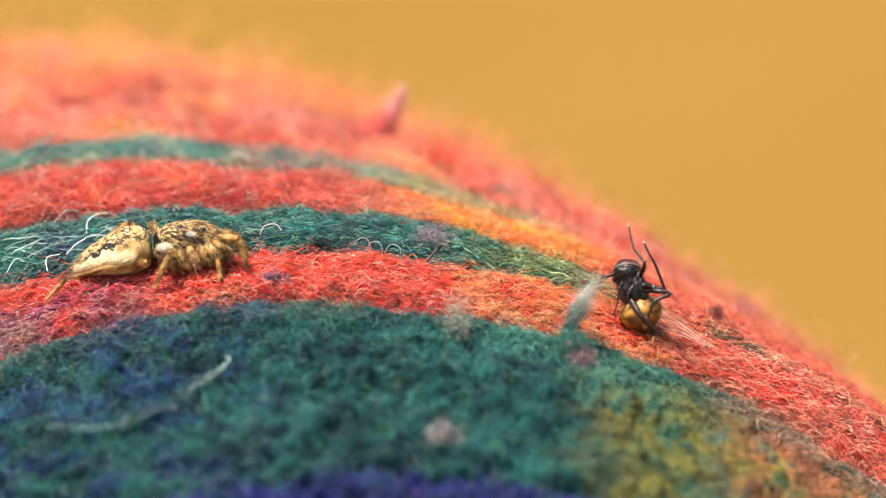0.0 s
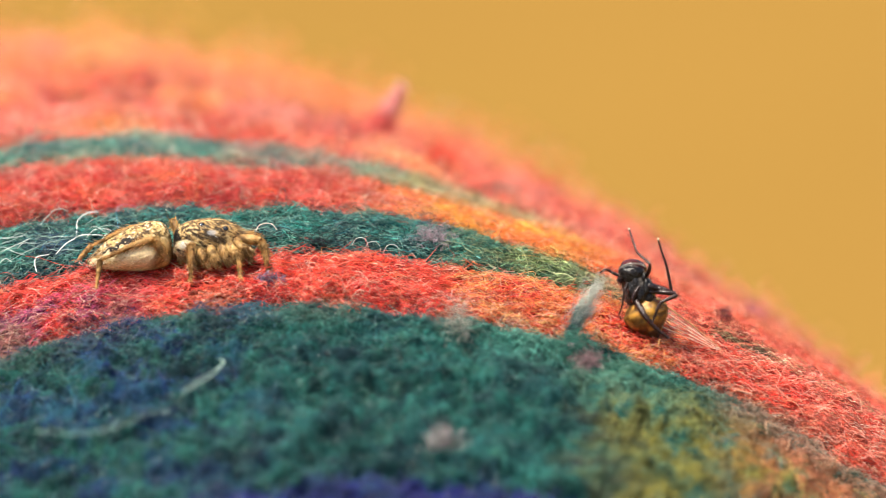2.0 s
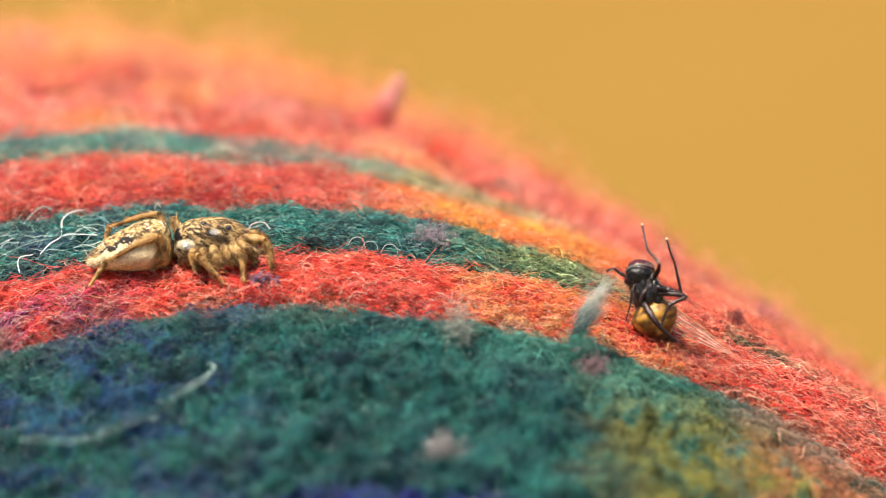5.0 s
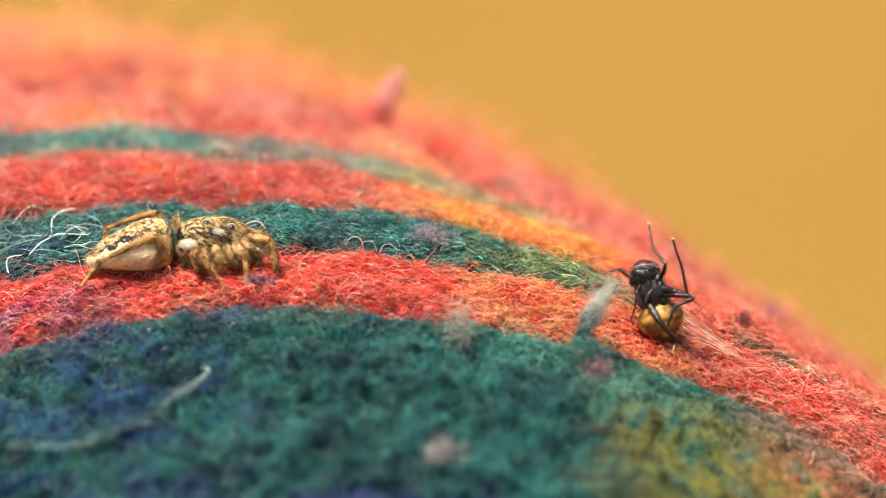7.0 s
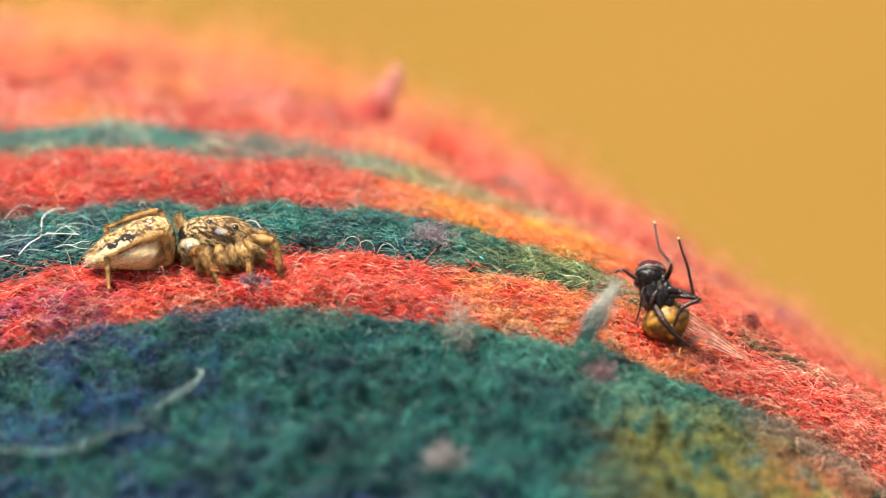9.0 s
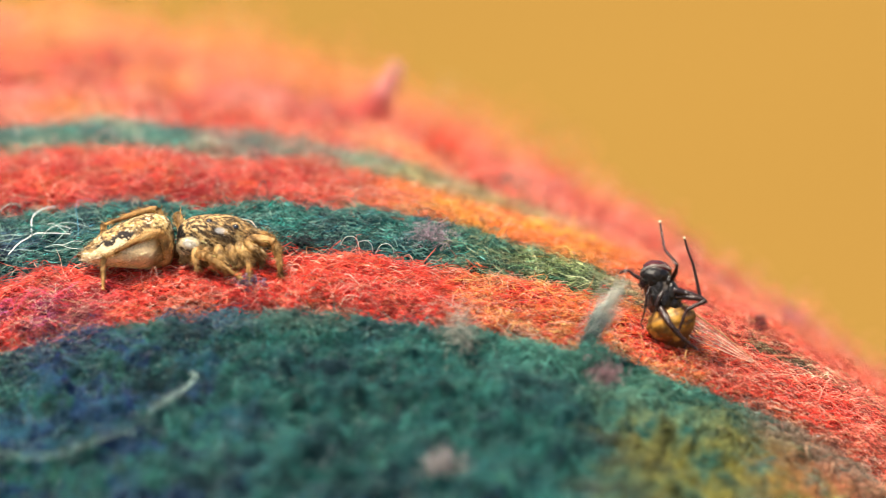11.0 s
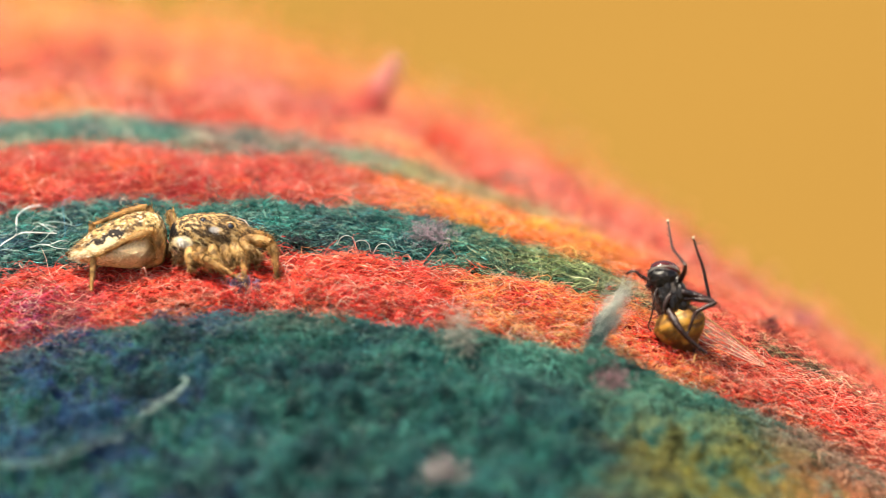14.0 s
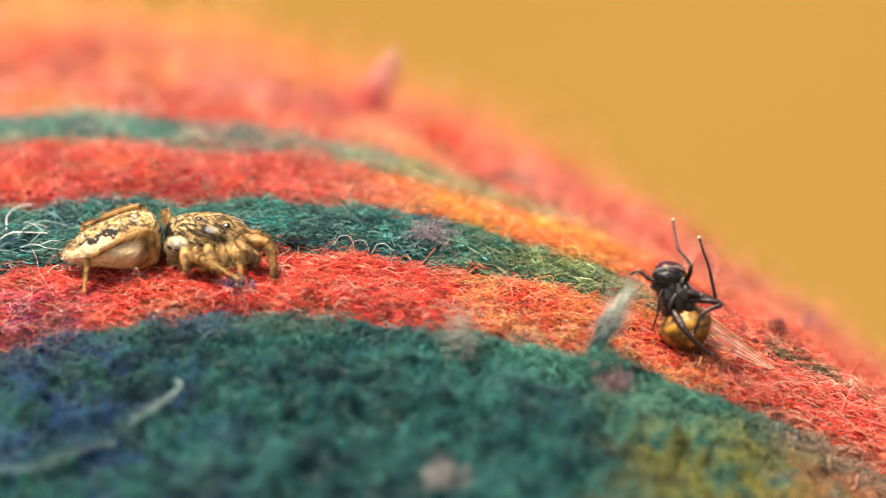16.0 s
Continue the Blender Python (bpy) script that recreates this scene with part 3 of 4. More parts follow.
    col = mixed(col, DARK, smooth(0.85, 0.35, v[:, 0]) * smooth(-0.12, 0.1, q) * smooth(0.85, 0.6, q))
    col = mixed(col, (0.42, 0.18, 0.05), smooth(1.6, 2.1, v[:, 0]) * 0.7)
    streak = fbm(v[:, 0] * 5.5 + 2, v[:, 1] * 13, v[:, 2] * 14 + v[:, 0] * 5)
    fine = fbm(v[:, 0] * 9 + 5, v[:, 1] * 20, v[:, 2] * 22 + v[:, 0] * 8)
    col = mixed(col, (0.58, 0.37, 0.14), smooth(0.53, 0.58, streak) * 0.8)
    col = mixed(col, (0.80, 0.60, 0.30), smooth(0.59, 0.64, fine) * 0.65)
    col = mixed(col, (0.030, 0.016, 0.008), smooth(0.46, 0.41, fine) * 0.85)
    col = mixed(col, (0.020, 0.012, 0.007), smooth(0.46, 0.41, streak) * 0.9)
    col = mixed(col, CREAM, smooth(0.72, 0.80, streak) * 0.4)
    col = mixed(col, (0.46, 0.46, 0.46), smooth(1.0, 0.6, np.hypot((v[:, 0] - 1.27) / 0.18, (v[:, 2] - 1.20) / 0.10)) * (v[:, 1] < 0) * 0.8)
    edge = v[:, 0] + 0.35 * (v[:, 2] - 0.8)
    col = mixed(col, (0.006, 0.005, 0.005), smooth(0.02, 0.12, edge) * smooth(0.42, 0.3, edge) * smooth(0.02, 0.15, q))
    col = mixed(col, (0.90, 0.79, 0.52), smooth(0.62, 0.5, np.hypot((v[:, 0] - 0.42) / 0.50, (v[:, 2] - 0.80) / 0.30)) * (v[:, 1] < 0))
    head = part("cephalothorax", mesh_of("cephalothorax", v, f, col), CHITIN_TAN, sp, "dark brown head shield with tan and white hairs")
    hv, hf, hc = coat(v, f, col, 5200, 0.15, 0.007, (0.85, 0, -0.45), 22, 0.05, 0.4, STREAKS[1:], 0.4)
    part("hair", mesh_of("hair", hv, hf, hc), HAIR, head, kind="stuff")
    # leg bases under the shield
    rings = spline([(0.2, 0, 0.5, 0.04, 0.04), (0.3, 0, 0.48, 0.32, 0.2), (0.9, 0, 0.46, 0.60, 0.26), (1.6, 0, 0.52, 0.56, 0.28), (2.0, 0, 0.6, 0.3, 0.25), (2.1, 0, 0.6, 0.04, 0.04)], 36)
    v, f = lathe(rings, 36)
    col = speckle(v, np.tile(np.array((0.46, 0.29, 0.11)), (len(v), 1)), BROWN, 7.0, 0.48, 0.8, 1.0)
    low = part("breastplate", mesh_of("breastplate", v, f, col), CHITIN_TAN, sp, "tan hairy underside")
    hv, hf, hc = coat(v, f, col, 2600, 0.14, 0.007, (0.3, -0.1, -0.7), 25, 0.2, 0.5, STREAKS, 0.5)
    part("hair", mesh_of("hair", hv, hf, hc), HAIR, low, kind="stuff")
    # eyes
    for y in (-1, 1):
        for x, dy, z, r in ((0.95, 0.46, 1.40, 0.13), (1.30, 0.54, 1.38, 0.05), (1.70, 0.50, 1.30, 0.12), (2.14, 0.30, 0.98, 0.19)):
            ball(head, "eye", (x, y * dy, z), r, EYE)
            ring = [(x + 1.12 * r * math.cos(a), y * (dy + 0.35 * r), z + 1.12 * r * math.sin(a)) for a in np.linspace(0, 6.283, 13)]
            if x < 2:
                part("eye_ring", limb_mesh("eye_ring", ring, [0.03] * 13, bands=False, base=(0.50, 0.30, 0.11), sides=6), HAIR, head, "tan ring round an eye")
    # white tuft at the shield's rear edge
    hv, hf, hc = coat(*(lambda b: (b[0] * 0.15 * np.array((1.2, 0.45, 0.75)) + np.array((0.42, -0.60, 0.80)), b[1], np.tile(np.array((0.97, 0.92, 0.78)), (len(b[0]), 1))))(
        lathe([(-1, 0, 0, .05, .05), (-0.5, 0, 0, .86, .86), (0.5, 0, 0, .86, .86), (1, 0, 0, .05, .05)], 12)), 1100, 0.07, 0.011, (0.8, 0.0, -0.25), 31, 0.05, 0.15)
    part("pale_tuft", mesh_of("pale_tuft", hv, hf, hc), HAIR, head, "cream hair tuft")
    # feelers beside the jaws
    for y in (-0.28, 0.28):
        me = limb_mesh("palp", [(1.95, y, 0.55), (2.3, y * 1.2, 0.62), (2.5, y * 1.3, 0.42), (2.48, y * 1.2, 0.16)], [0.10, 0.13, 0.12, 0.05], seed=y * 7, hairs=220, base=(0.5, 0.34, 0.16))
        part("palp", me, CHITIN_TAN, sp)
        me = limb_mesh("jaw", [(2.0, y * 0.5, 0.6), (2.12, y * 0.5, 0.35), (2.1, y * 0.45, 0.1)], [0.14, 0.15, 0.06], bands=False, seed=2, base=(0.14, 0.07, 0.03))
        part("jaw", me, CHITIN_TAN, sp)
    # thick hairy thighs hanging close together below the shield
    for k, (x, z, dx, dz, r) in enumerate(((0.62, 0.62, 0.08, -0.50, 0.15), (0.92, 0.70, 0.16, -0.56, 0.16), (1.22, 0.74, 0.22, -0.55, 0.16), (1.52, 0.78, 0.28, -0.50, 0.165),
                                           (1.80, 0.80, 0.36, -0.42, 0.165), (2.02, 0.86, 0.50, -0.30, 0.15))):
        y = -0.62 + 0.04 * (k % 2)
        me = limb_mesh("thigh", [(x, y + 0.12, z + 0.1), (x + 0.3 * dx, y - 0.05, z + 0.35 * dz), (x + 0.7 * dx, y - 0.10, z + 0.7 * dz), (x + dx, y - 0.05, z + dz)],
                       [0.8 * r, 1.0 * r, 0.9 * r, 0.5 * r], seed=40 + 3 * k, hairs=700, sides=18, rings=30, base=((0.56, 0.34, 0.125), (0.40, 0.23, 0.08))[k % 2],
                       lean=(0.55, -0.02, -0.8), hair=0.12, rise=0.02, palette=STREAKS[2:])
        part("thigh", me, CHITIN_TAN, sp, "streaked tan hairy thigh")
    legs = {}
    # front pairs and the far middle pair stay with the body
    build_leg(sp, (1.9, -0.4, 0.92), (3.08, -0.65, -0.02), 0.95, 0.98, (0.7, -0.2, 1), 0.165, 1.0)
    build_leg(sp, (1.8, 0.35, 0.92), (3.2, 0.5, 0.30), 0.85, 1.0, (0.5, 0.2, 1), 0.15, 2.0)
    build_leg(sp, (1.2, -0.32, 0.48), (2.2, -1.0, -0.32), 0.9, 1.2, (0.6, 0.0, 1), 0.13, 3.0)
    build_leg(sp, (1.2, 0.45, 0.45), (2.1, 1.5, 0.75), 1.05, 1.3, (0.1, 0.5, 1), 0.15, 4.0)
    build_leg(sp, (0.5, 0.45, 0.5), (0.35, 1.75, 0.75), 1.25, 1.3, (-0.45, 0.1, 1), 0.14, 5.0)
    legs["third"] = build_leg(sp, foot=(1.63, -1.0, -0.55), thick=0.135, seed=6.0, **THIRD)
    legs["hind_near"] = build_leg(sp, foot=(-2.1, -0.85, 0.1), thick=0.13, seed=7.0, **HIND_NEAR)
    me = limb_mesh("foot", [(0, 0, 0), (0.3, 0, 0), (0.6, 0, 0), (0.92, 0, 0)], [0.095, 0.08, 0.06, 0.04], seed=17.0, hairs=60)
    legs["hind_near"] += (part("foot", me, CHITIN_TAN, legs["hind_near"][0]),)
    legs["hind_far"] = build_leg(sp, foot=(-2.3, 0.6, 1.3), thick=0.13, seed=8.0, **HIND_FAR)
    me = limb_mesh("foot", [(0, 0, 0), (0.4, 0, 0), (0.8, 0, 0), (1.2, 0, 0)], [0.095, 0.08, 0.06, 0.04], seed=18.0, hairs=60)
    legs["hind_far"] += (part("foot", me, CHITIN_TAN, legs["hind_far"][0]),)
    return sp, legs


FLY_ARM = dict(hip=(0.16, -0.28, 0.36), l1=1.0, l2=1.52, pole=(0.26, -0.96, 0.1))
FLY_REACH = Vector((-0.72, -0.35, 0.44))
FLY_ORIGIN = Vector((6.34, 0.15, -1.21))


def slender(parent, points, radii, label="", name="leg", seed=0.0, m=None):
    me = limb_mesh(name, points, radii, bands=False, seed=seed, sides=8, rings=24, hairs=40, base=(0.020, 0.007, 0.005))
    return part(name, me, CHITIN_BLACK, parent, label, m=m)


def build_fly():
    fl = thing("fly", STAGE @ Matrix.Translation(FLY_ORIGIN * MM), "small black fly with amber belly, on its back on wool", "fly")
    black = (0.009, 0.007, 0.006)
    # body pieces along their own x axis, then turned
    def body(name, rings, m, mat, base, other, cut=0.52, label="", hairs=500, n=36):
        v, f = lathe(spline(rings, n), 36)
        col = speckle(v, np.tile(np.array(base), (len(v), 1)), other, 5.0, cut, 0.8, 4.0)
        ob = part(name, mesh_of(name, v, f, col), mat, fl, label, m=m)
        if hairs:
            hv, hf, hc = coat(v, f, np.tile(np.array(black), (len(v), 1)), hairs, 0.12, 0.005, (0.2, 0, 0), 41, 0.9)
            part("bristles", mesh_of("bristles", hv, hf, hc), CHITIN_BLACK, ob, kind="stuff")
        return ob
    def turned(x, y, z, ry, rz=0):
        return pose(x * MM, y * MM, z * MM, 0, ry, rz)
    body("thorax", [(-0.58, 0, 0, 0.04, 0.04), (-0.52, 0, 0, 0.34, 0.38), (-0.2, 0, 0, 0.44, 0.47), (0.15, 0, 0, 0.45, 0.52), (0.48, 0, 0, 0.27, 0.34), (0.60, 0, 0, 0.04, 0.04)],
         turned(-0.06, 0, -0.06, 70), CHITIN_BLACK, black, (0.10, 0.082, 0.066), cut=0.50, label="black bristly thorax with dusty grey sheen")
    for i, (x, y, z, r) in enumerate(((-0.12, -0.4, 0.16, 0.17), (0.16, -0.42, 0.05, 0.18), (-0.02, -0.44, -0.2, 0.17), (0.22, -0.36, -0.28, 0.16), (-0.24, -0.36, -0.06, 0.15), (0.1, -0.36, 0.32, 0.14))):
        ball(fl, "coxa", (x * 1.25, y * 0.9, z), r, CHITIN_BLACK, (0.010, 0.008, 0.007), (0.75, 0.6, 1.5))
    abd = [(-0.62, 0, 0, 0.03, 0.03), (-0.52, 0, 0, 0.42, 0.40), (-0.2, 0, 0, 0.72, 0.62), (0.15, 0, 0, 0.64, 0.58), (0.45, 0, 0, 0.40, 0.40), (0.68, 0, 0, 0.2, 0.2), (0.78, 0, 0, 0.03, 0.03)]
    rings = spline(abd, 60)
    rings[:, 3:] *= (1 - 0.018 * smooth(0.55, 0.9, np.sin(rings[:, 0] * 17 + 0.6)))[:, None]
    v, f = lathe(rings, 40)
    v = v[:, [0, 2, 1]]
    f = f[:, ::-1]
    col = shade(v, [(-0.6, (0.40, 0.18, 0.025)), (-0.3, (0.62, 0.31, 0.042)), (0.1, (0.66, 0.33, 0.045)), (0.32, (0.20, 0.08, 0.02)), (0.62, (0.05, 0.03, 0.02)), (0.8, (0.03, 0.02, 0.02))], 0)
    col = mixed(col, (0.14, 0.06, 0.015), smooth(0.3, 0.5, fbm(v[:, 0] * 3, v[:, 2] * 3, 2.2)) * 0.85 * smooth(0.35, 0.85, np.sin(v[:, 0] * 17 + 0.6)))
    col = mixed(col, (0.05, 0.025, 0.01), smooth(0.4, 0.7, np.abs(v[:, 2])) * 0.6)
    col = speckle(v, col, (0.80, 0.46, 0.10), 3.0, 0.52, 0.75, 1.0)
    col = speckle(v, col, (0.12, 0.050, 0.012), 4.0, 0.53, 0.75, 6.0)
    ob = part("abdomen", mesh_of("abdomen", v, f, col), CHITIN_AMBER, fl, "amber segmented belly", m=turned(0.22, 0.05, -0.9, 70))
    hv, hf, hc = coat(v, f, np.tile(np.array(black), (len(v), 1)), 260, 0.10, 0.004, (0.3, 0, 0), 43, 0.9)
    part("bristles", mesh_of("bristles", hv, hf, hc), CHITIN_BLACK, ob, kind="stuff")
    head = body("head", [(-0.34, 0, 0, 0.03, 0.03), (-0.28, 0, 0, 0.26, 0.30), (-0.06, 0, 0, 0.36, 0.42), (0.12, 0, 0, 0.37, 0.43), (0.28, 0, 0, 0.26, 0.32), (0.36, 0, 0, 0.04, 0.04)],
                turned(-0.28, -0.10, 0.46, -80), CHITIN_BLACK, black, (0.07, 0.055, 0.045), hairs=160, label="black bristly head")
    # large dark red eyes capping the head, with a pale hair rim below
    ball(head, "eye", (0.215, 0.10, -0.03), 0.44, FLY_EYE, (0.048, 0.005, 0.004), (0.63, 0.80, 0.98), "dark red compound eye")
    ball(fl, "eye", (-0.60, -0.08, 0.36), 0.17, FLY_EYE, (0.05, 0.006, 0.004), (0.7, 0.9, 1.2), "dark red compound eye")
    rim = [(-0.70, -0.22, 0.58), (-0.60, -0.36, 0.68), (-0.42, -0.44, 0.765), (-0.24, -0.46, 0.79), (-0.04, -0.42, 0.765), (0.14, -0.26, 0.69)]
    part("eye_rim", limb_mesh("eye_rim", rim, [0.010, 0.020, 0.025, 0.024, 0.020, 0.010], bands=False, base=(0.27, 0.245, 0.21), hairs=60), HAIR, fl, "pale hair rim below the eye")
    me = limb_mesh("proboscis", [(-0.5, -0.2, 0.36), (-0.62, -0.25, 0.30), (-0.72, -0.28, 0.22)], [0.05, 0.05, 0.08], bands=False, base=(0.03, 0.012, 0.01), hairs=60)
    part("proboscis", me, CHITIN_BLACK, fl)
    # legs
    a, b = leg_poses(foot=(-0.18, -0.35, 2.0), **FLY_ARM)
    up = slender(fl, [(0, 0, 0), (0.3, 0, 0.04), (0.7, 0, 0.05), (1.0, 0, 0)], [0.06, 0.075, 0.06, 0.048], "thin dark waving leg", m=a)
    lo = slender(up, [(0, 0, 0), (0.2, 0, -0.05), (0.48, 0, -0.14), (0.64, 0, -0.16), (1.1, 0, -0.08), (1.5, 0, 0)], [0.046, 0.046, 0.038, 0.036, 0.030, 0.026], name="lower_leg", m=b)
    ball(lo, "foot_pad", (1.52, 0, 0), 0.042, HAIR, (0.8, 0.7, 0.5))
    slender(fl, [(0.1, -0.35, 0.12), (0.45, -0.46, 0.04), (0.85, -0.5, -0.08), (1.12, -0.45, -0.17)], [0.08, 0.10, 0.085, 0.05])
    raised = slender(fl, [(0, 0, 0), (-0.10, 0, 0.5), (-0.20, 0, 0.95), (-0.33, 0, 1.3), (-0.44, 0, 1.68)], [0.05, 0.048, 0.040, 0.034, 0.030], name="lower_leg",
                     m=Matrix.Translation(Vector((1.0, -0.47, -0.14)) * MM))
    ball(raised, "foot_pad", (-0.45, 0, 1.71), 0.042, HAIR, (0.8, 0.7, 0.5))
    slender(fl, [(0.25, -0.34, -0.1), (0.7, -0.55, -0.12), (1.14, -0.60, -0.20), (0.86, -0.72, -0.34), (0.62, -0.74, -0.48), (0.50, -0.74, -0.75), (0.39, -0.7, -1.05)],
            [0.06, 0.075, 0.07, 0.06, 0.055, 0.05, 0.035])
    slender(fl, [(-0.14, -0.42, -0.40), (0.0, -0.62, -0.62), (0.12, -0.76, -0.84), (0.36, -0.78, -1.14), (0.62, -0.7, -1.38), (0.90, -0.6, -1.58)],
            [0.09, 0.105, 0.09, 0.07, 0.055, 0.032])
    slender(fl, [(-0.38, -0.3, 0.25), (-0.50, -0.38, 0.0), (-0.54, -0.40, -0.3), (-0.60, -0.38, -0.6), (-0.68, -0.33, -0.85), (-0.60, -0.33, -1.0)],
            [0.035, 0.04, 0.032, 0.024, 0.02, 0.014])
    slender(fl, [(-0.05, -0.40, 0.05), (-0.16, -0.48, -0.12), (-0.24, -0.5, -0.35), (-0.18, -0.46, -0.52)], [0.07, 0.075, 0.055, 0.03])
    reach = slender(fl, [(0.05, 0, -0.02), (-0.12, 0, 0.06), (-0.31, 0, 0.20), (-0.45, 0, 0.20), (-0.57, 0, 0.13)], [0.055, 0.05, 0.036, 0.03, 0.026], "thin dark foreleg held out",
                    m=Matrix.Translation(FLY_REACH * MM))
    # wing spread over the wool
    n, k = 26, 9
    t = np.linspace(0, 1, n)[:, None]
    s = np.linspace(-1, 1, k)[None]
    width = 0.72 * (1 - t) ** 0.75 * np.minimum(1, 0.45 + 3.5 * t) + 0.015
    side = (1 - s) * 0.5 * width
    wx = 0.62 + 2.0 * t - 0.50 * side
    wz = -0.42 - 1.55 * t - 0.86 * side + 0.05 * np.sin(t * 3.1)
    wy = 0.0 + 0.30 * t - 0.35 * side + 0.03 * np.sin(t * 17 + s * 3)
    v = np.stack(np.broadcast_arrays(wx, wy, wz), -1).reshape(-1, 3)
    i = np.arange(n * k).reshape(n, k)
    f = np.stack([i[:-1, :-1], i[1:, :-1], i[1:, 1:], i[:-1, 1:]], -1).reshape(-1, 4)
    v2 = np.vstack([v, v + (0, -0.004, 0.004)])
    wing = part("wing", mesh_of("wing", v2, np.vstack([f, f[:, ::-1] + len(v)])), WING, fl, "clear veined wing")
    grid = v.reshape(n, k, 3)
    # tan leading vein; the others paled so their colour gives the wing's glints
    for j in (0, 2, 4, 6, 8):
        line = grid[:, j] + (0, -0.006, 0.006)
        part("vein", limb_mesh("vein", line[::3], np.linspace(1.1, 0.35, len(line[::3])) * (0.026 if j == 8 else 0.014), bands=False, base=(0.52, 0.33, 0.16) if j == 8 else (0.80, 0.68, 0.52), sides=6), CHITIN_AMBER, wing)
    # pale tail bristle with a droplet at its end
    part("tail", limb_mesh("tail", [(0.62, -0.3, -1.6), (0.55, -0.35, -1.85), (0.42, -0.4, -2.1)], [0.03, 0.028, 0.03], bands=False, base=(0.6, 0.36, 0.14)), CHITIN_AMBER, fl)
    ball(fl, "droplet", (0.52, -0.42, -2.1), 0.06, CHITIN_AMBER, (0.9, 0.75, 0.5), (1, 1, 0.8))
    return fl, up, lo, raised, reach


# ---- lint and stray fibres ----
def stray(name, points, radius, colour, label, on):
    """A single stray fibre; points are (u, e, lift) over the felt."""
    pts = np.array(points, float)
    _, n = surface(pts[:, 1], pts[:, 0])
    line = spline(ground_point(pts[:, 1], pts[:, 0]) + n * (pts[:, 2:3] + 0.05), 28)
    v, f = tubes(line[None], radius, 6)
    me = mesh_of(name, v, f, np.tile(np.array(colour), (len(v), 1)))
    ob = new(name, me)
    me.materials.append(FIBRE)
    ob.matrix_basis = STAGE
    return tagged(ob, label, "fibre", on)


def tuft(name, at, axis, length, spread, count, colour, label, seed, radius=0.012, curl=0.25, core=0.12, club=0, foot=None, dyes=None):
    """A matted wisp of lint standing on the felt along an axis."""
    r = np.random.default_rng(seed)
    p, n = surface(np.array([at[1]]), np.array([at[0]]))
    ax = np.array(axis, float)
    ax /= np.linalg.norm(ax)
    t = np.linspace(0, 1, 8)
    root = r.normal(0, 1, (count, 3)) * core
    top = r.normal(0, 1, (count, 3)) * spread
    ln = length * r.uniform(0.55, 1.1, count)
    wob = r.normal(0, curl, (count, 3))[:, None] * np.sin(t * 5 + r.uniform(0, 6, (count, 1)))[..., None] * 0.35
    girth = (0.35 + 1.3 * np.sin(np.pi * np.clip(t * 0.95 - 0.12, 0, 1)) ** 2)[:, None] if club else (1 - t)[:, None]
    sweep = np.array((-0.18, 0, 0)) * np.sin(t * 3.0)[:, None] * club
    path = p[0] - n[0] * 0.1 + root[:, None] * girth + (ax * ln[:, None])[:, None] * t[:, None] + top[:, None] * (t ** 2)[:, None] + wob * t[:, None] + sweep
    v, f = tubes(path, radius * r.uniform(0.6, 1.3, (count, 1)))
    col = np.array(colour) * r.uniform(0.7, 1.25, (count, 1))
    col = np.repeat(col, 24, axis=0)
    if foot is not None:
        col = mixed(col, foot, np.tile(np.repeat(smooth(0.95, 0.45, t), 3), count))
    if dyes:
        along = np.stack([np.interp(t, [d[0] for d in dyes], [d[1][i] for d in dyes]) for i in range(3)], -1)
        col = np.tile(np.repeat(along, 3, axis=0), (count, 1)) * np.repeat(r.uniform(0.75, 1.25, (count, 1)), 24, axis=0)
    me = mesh_of(name, v, f, col)
    ob = new(name, me)
    me.materials.append(FIBRE)
    ob.matrix_basis = STAGE
    return tagged(ob, label, "lint")


def tangle(name, at, size, count, colour, label, seed, radius=0.009, loop=0.16):
    """A small matted knot of curled fibres lying on the felt."""
    r = np.random.default_rng(seed)
    p, n = surface(np.array([at[1]]), np.array([at[0]]))
    c = r.normal(0, 1, (count, 3)) * np.array(size) * 0.5 + p[0] + n[0] * size[2] * 0.5
    a, b = r.normal(0, 1, (2, count, 3))
    a /= np.linalg.norm(a, axis=1, keepdims=True)
    b -= a * (a * b).sum(1, keepdims=True)
    b /= np.linalg.norm(b, axis=1, keepdims=True)
    th = r.uniform(0, 6, (count, 1)) + np.linspace(0, 1, 8) * r.uniform(1.5, 5.0, (count, 1))
    rad = loop * r.lognormal(0, 0.5, (count, 1))
    path = c[:, None] + a[:, None] * (rad * np.cos(th))[..., None] + b[:, None] * (rad * np.sin(th))[..., None] + r.normal(0, 0.02, (count, 8, 3))
    v, f = tubes(path, radius * r.uniform(0.6, 1.3, (count, 1)))
    col = np.array(colour) * r.lognormal(0, 0.4, (count, 1))
    me = mesh_of(name, v, f, np.repeat(col, 24, axis=0))
    ob = new(name, me)
    me.materials.append(FIBRE)
    ob.matrix_basis = STAGE
    return tagged(ob, label, "lint")


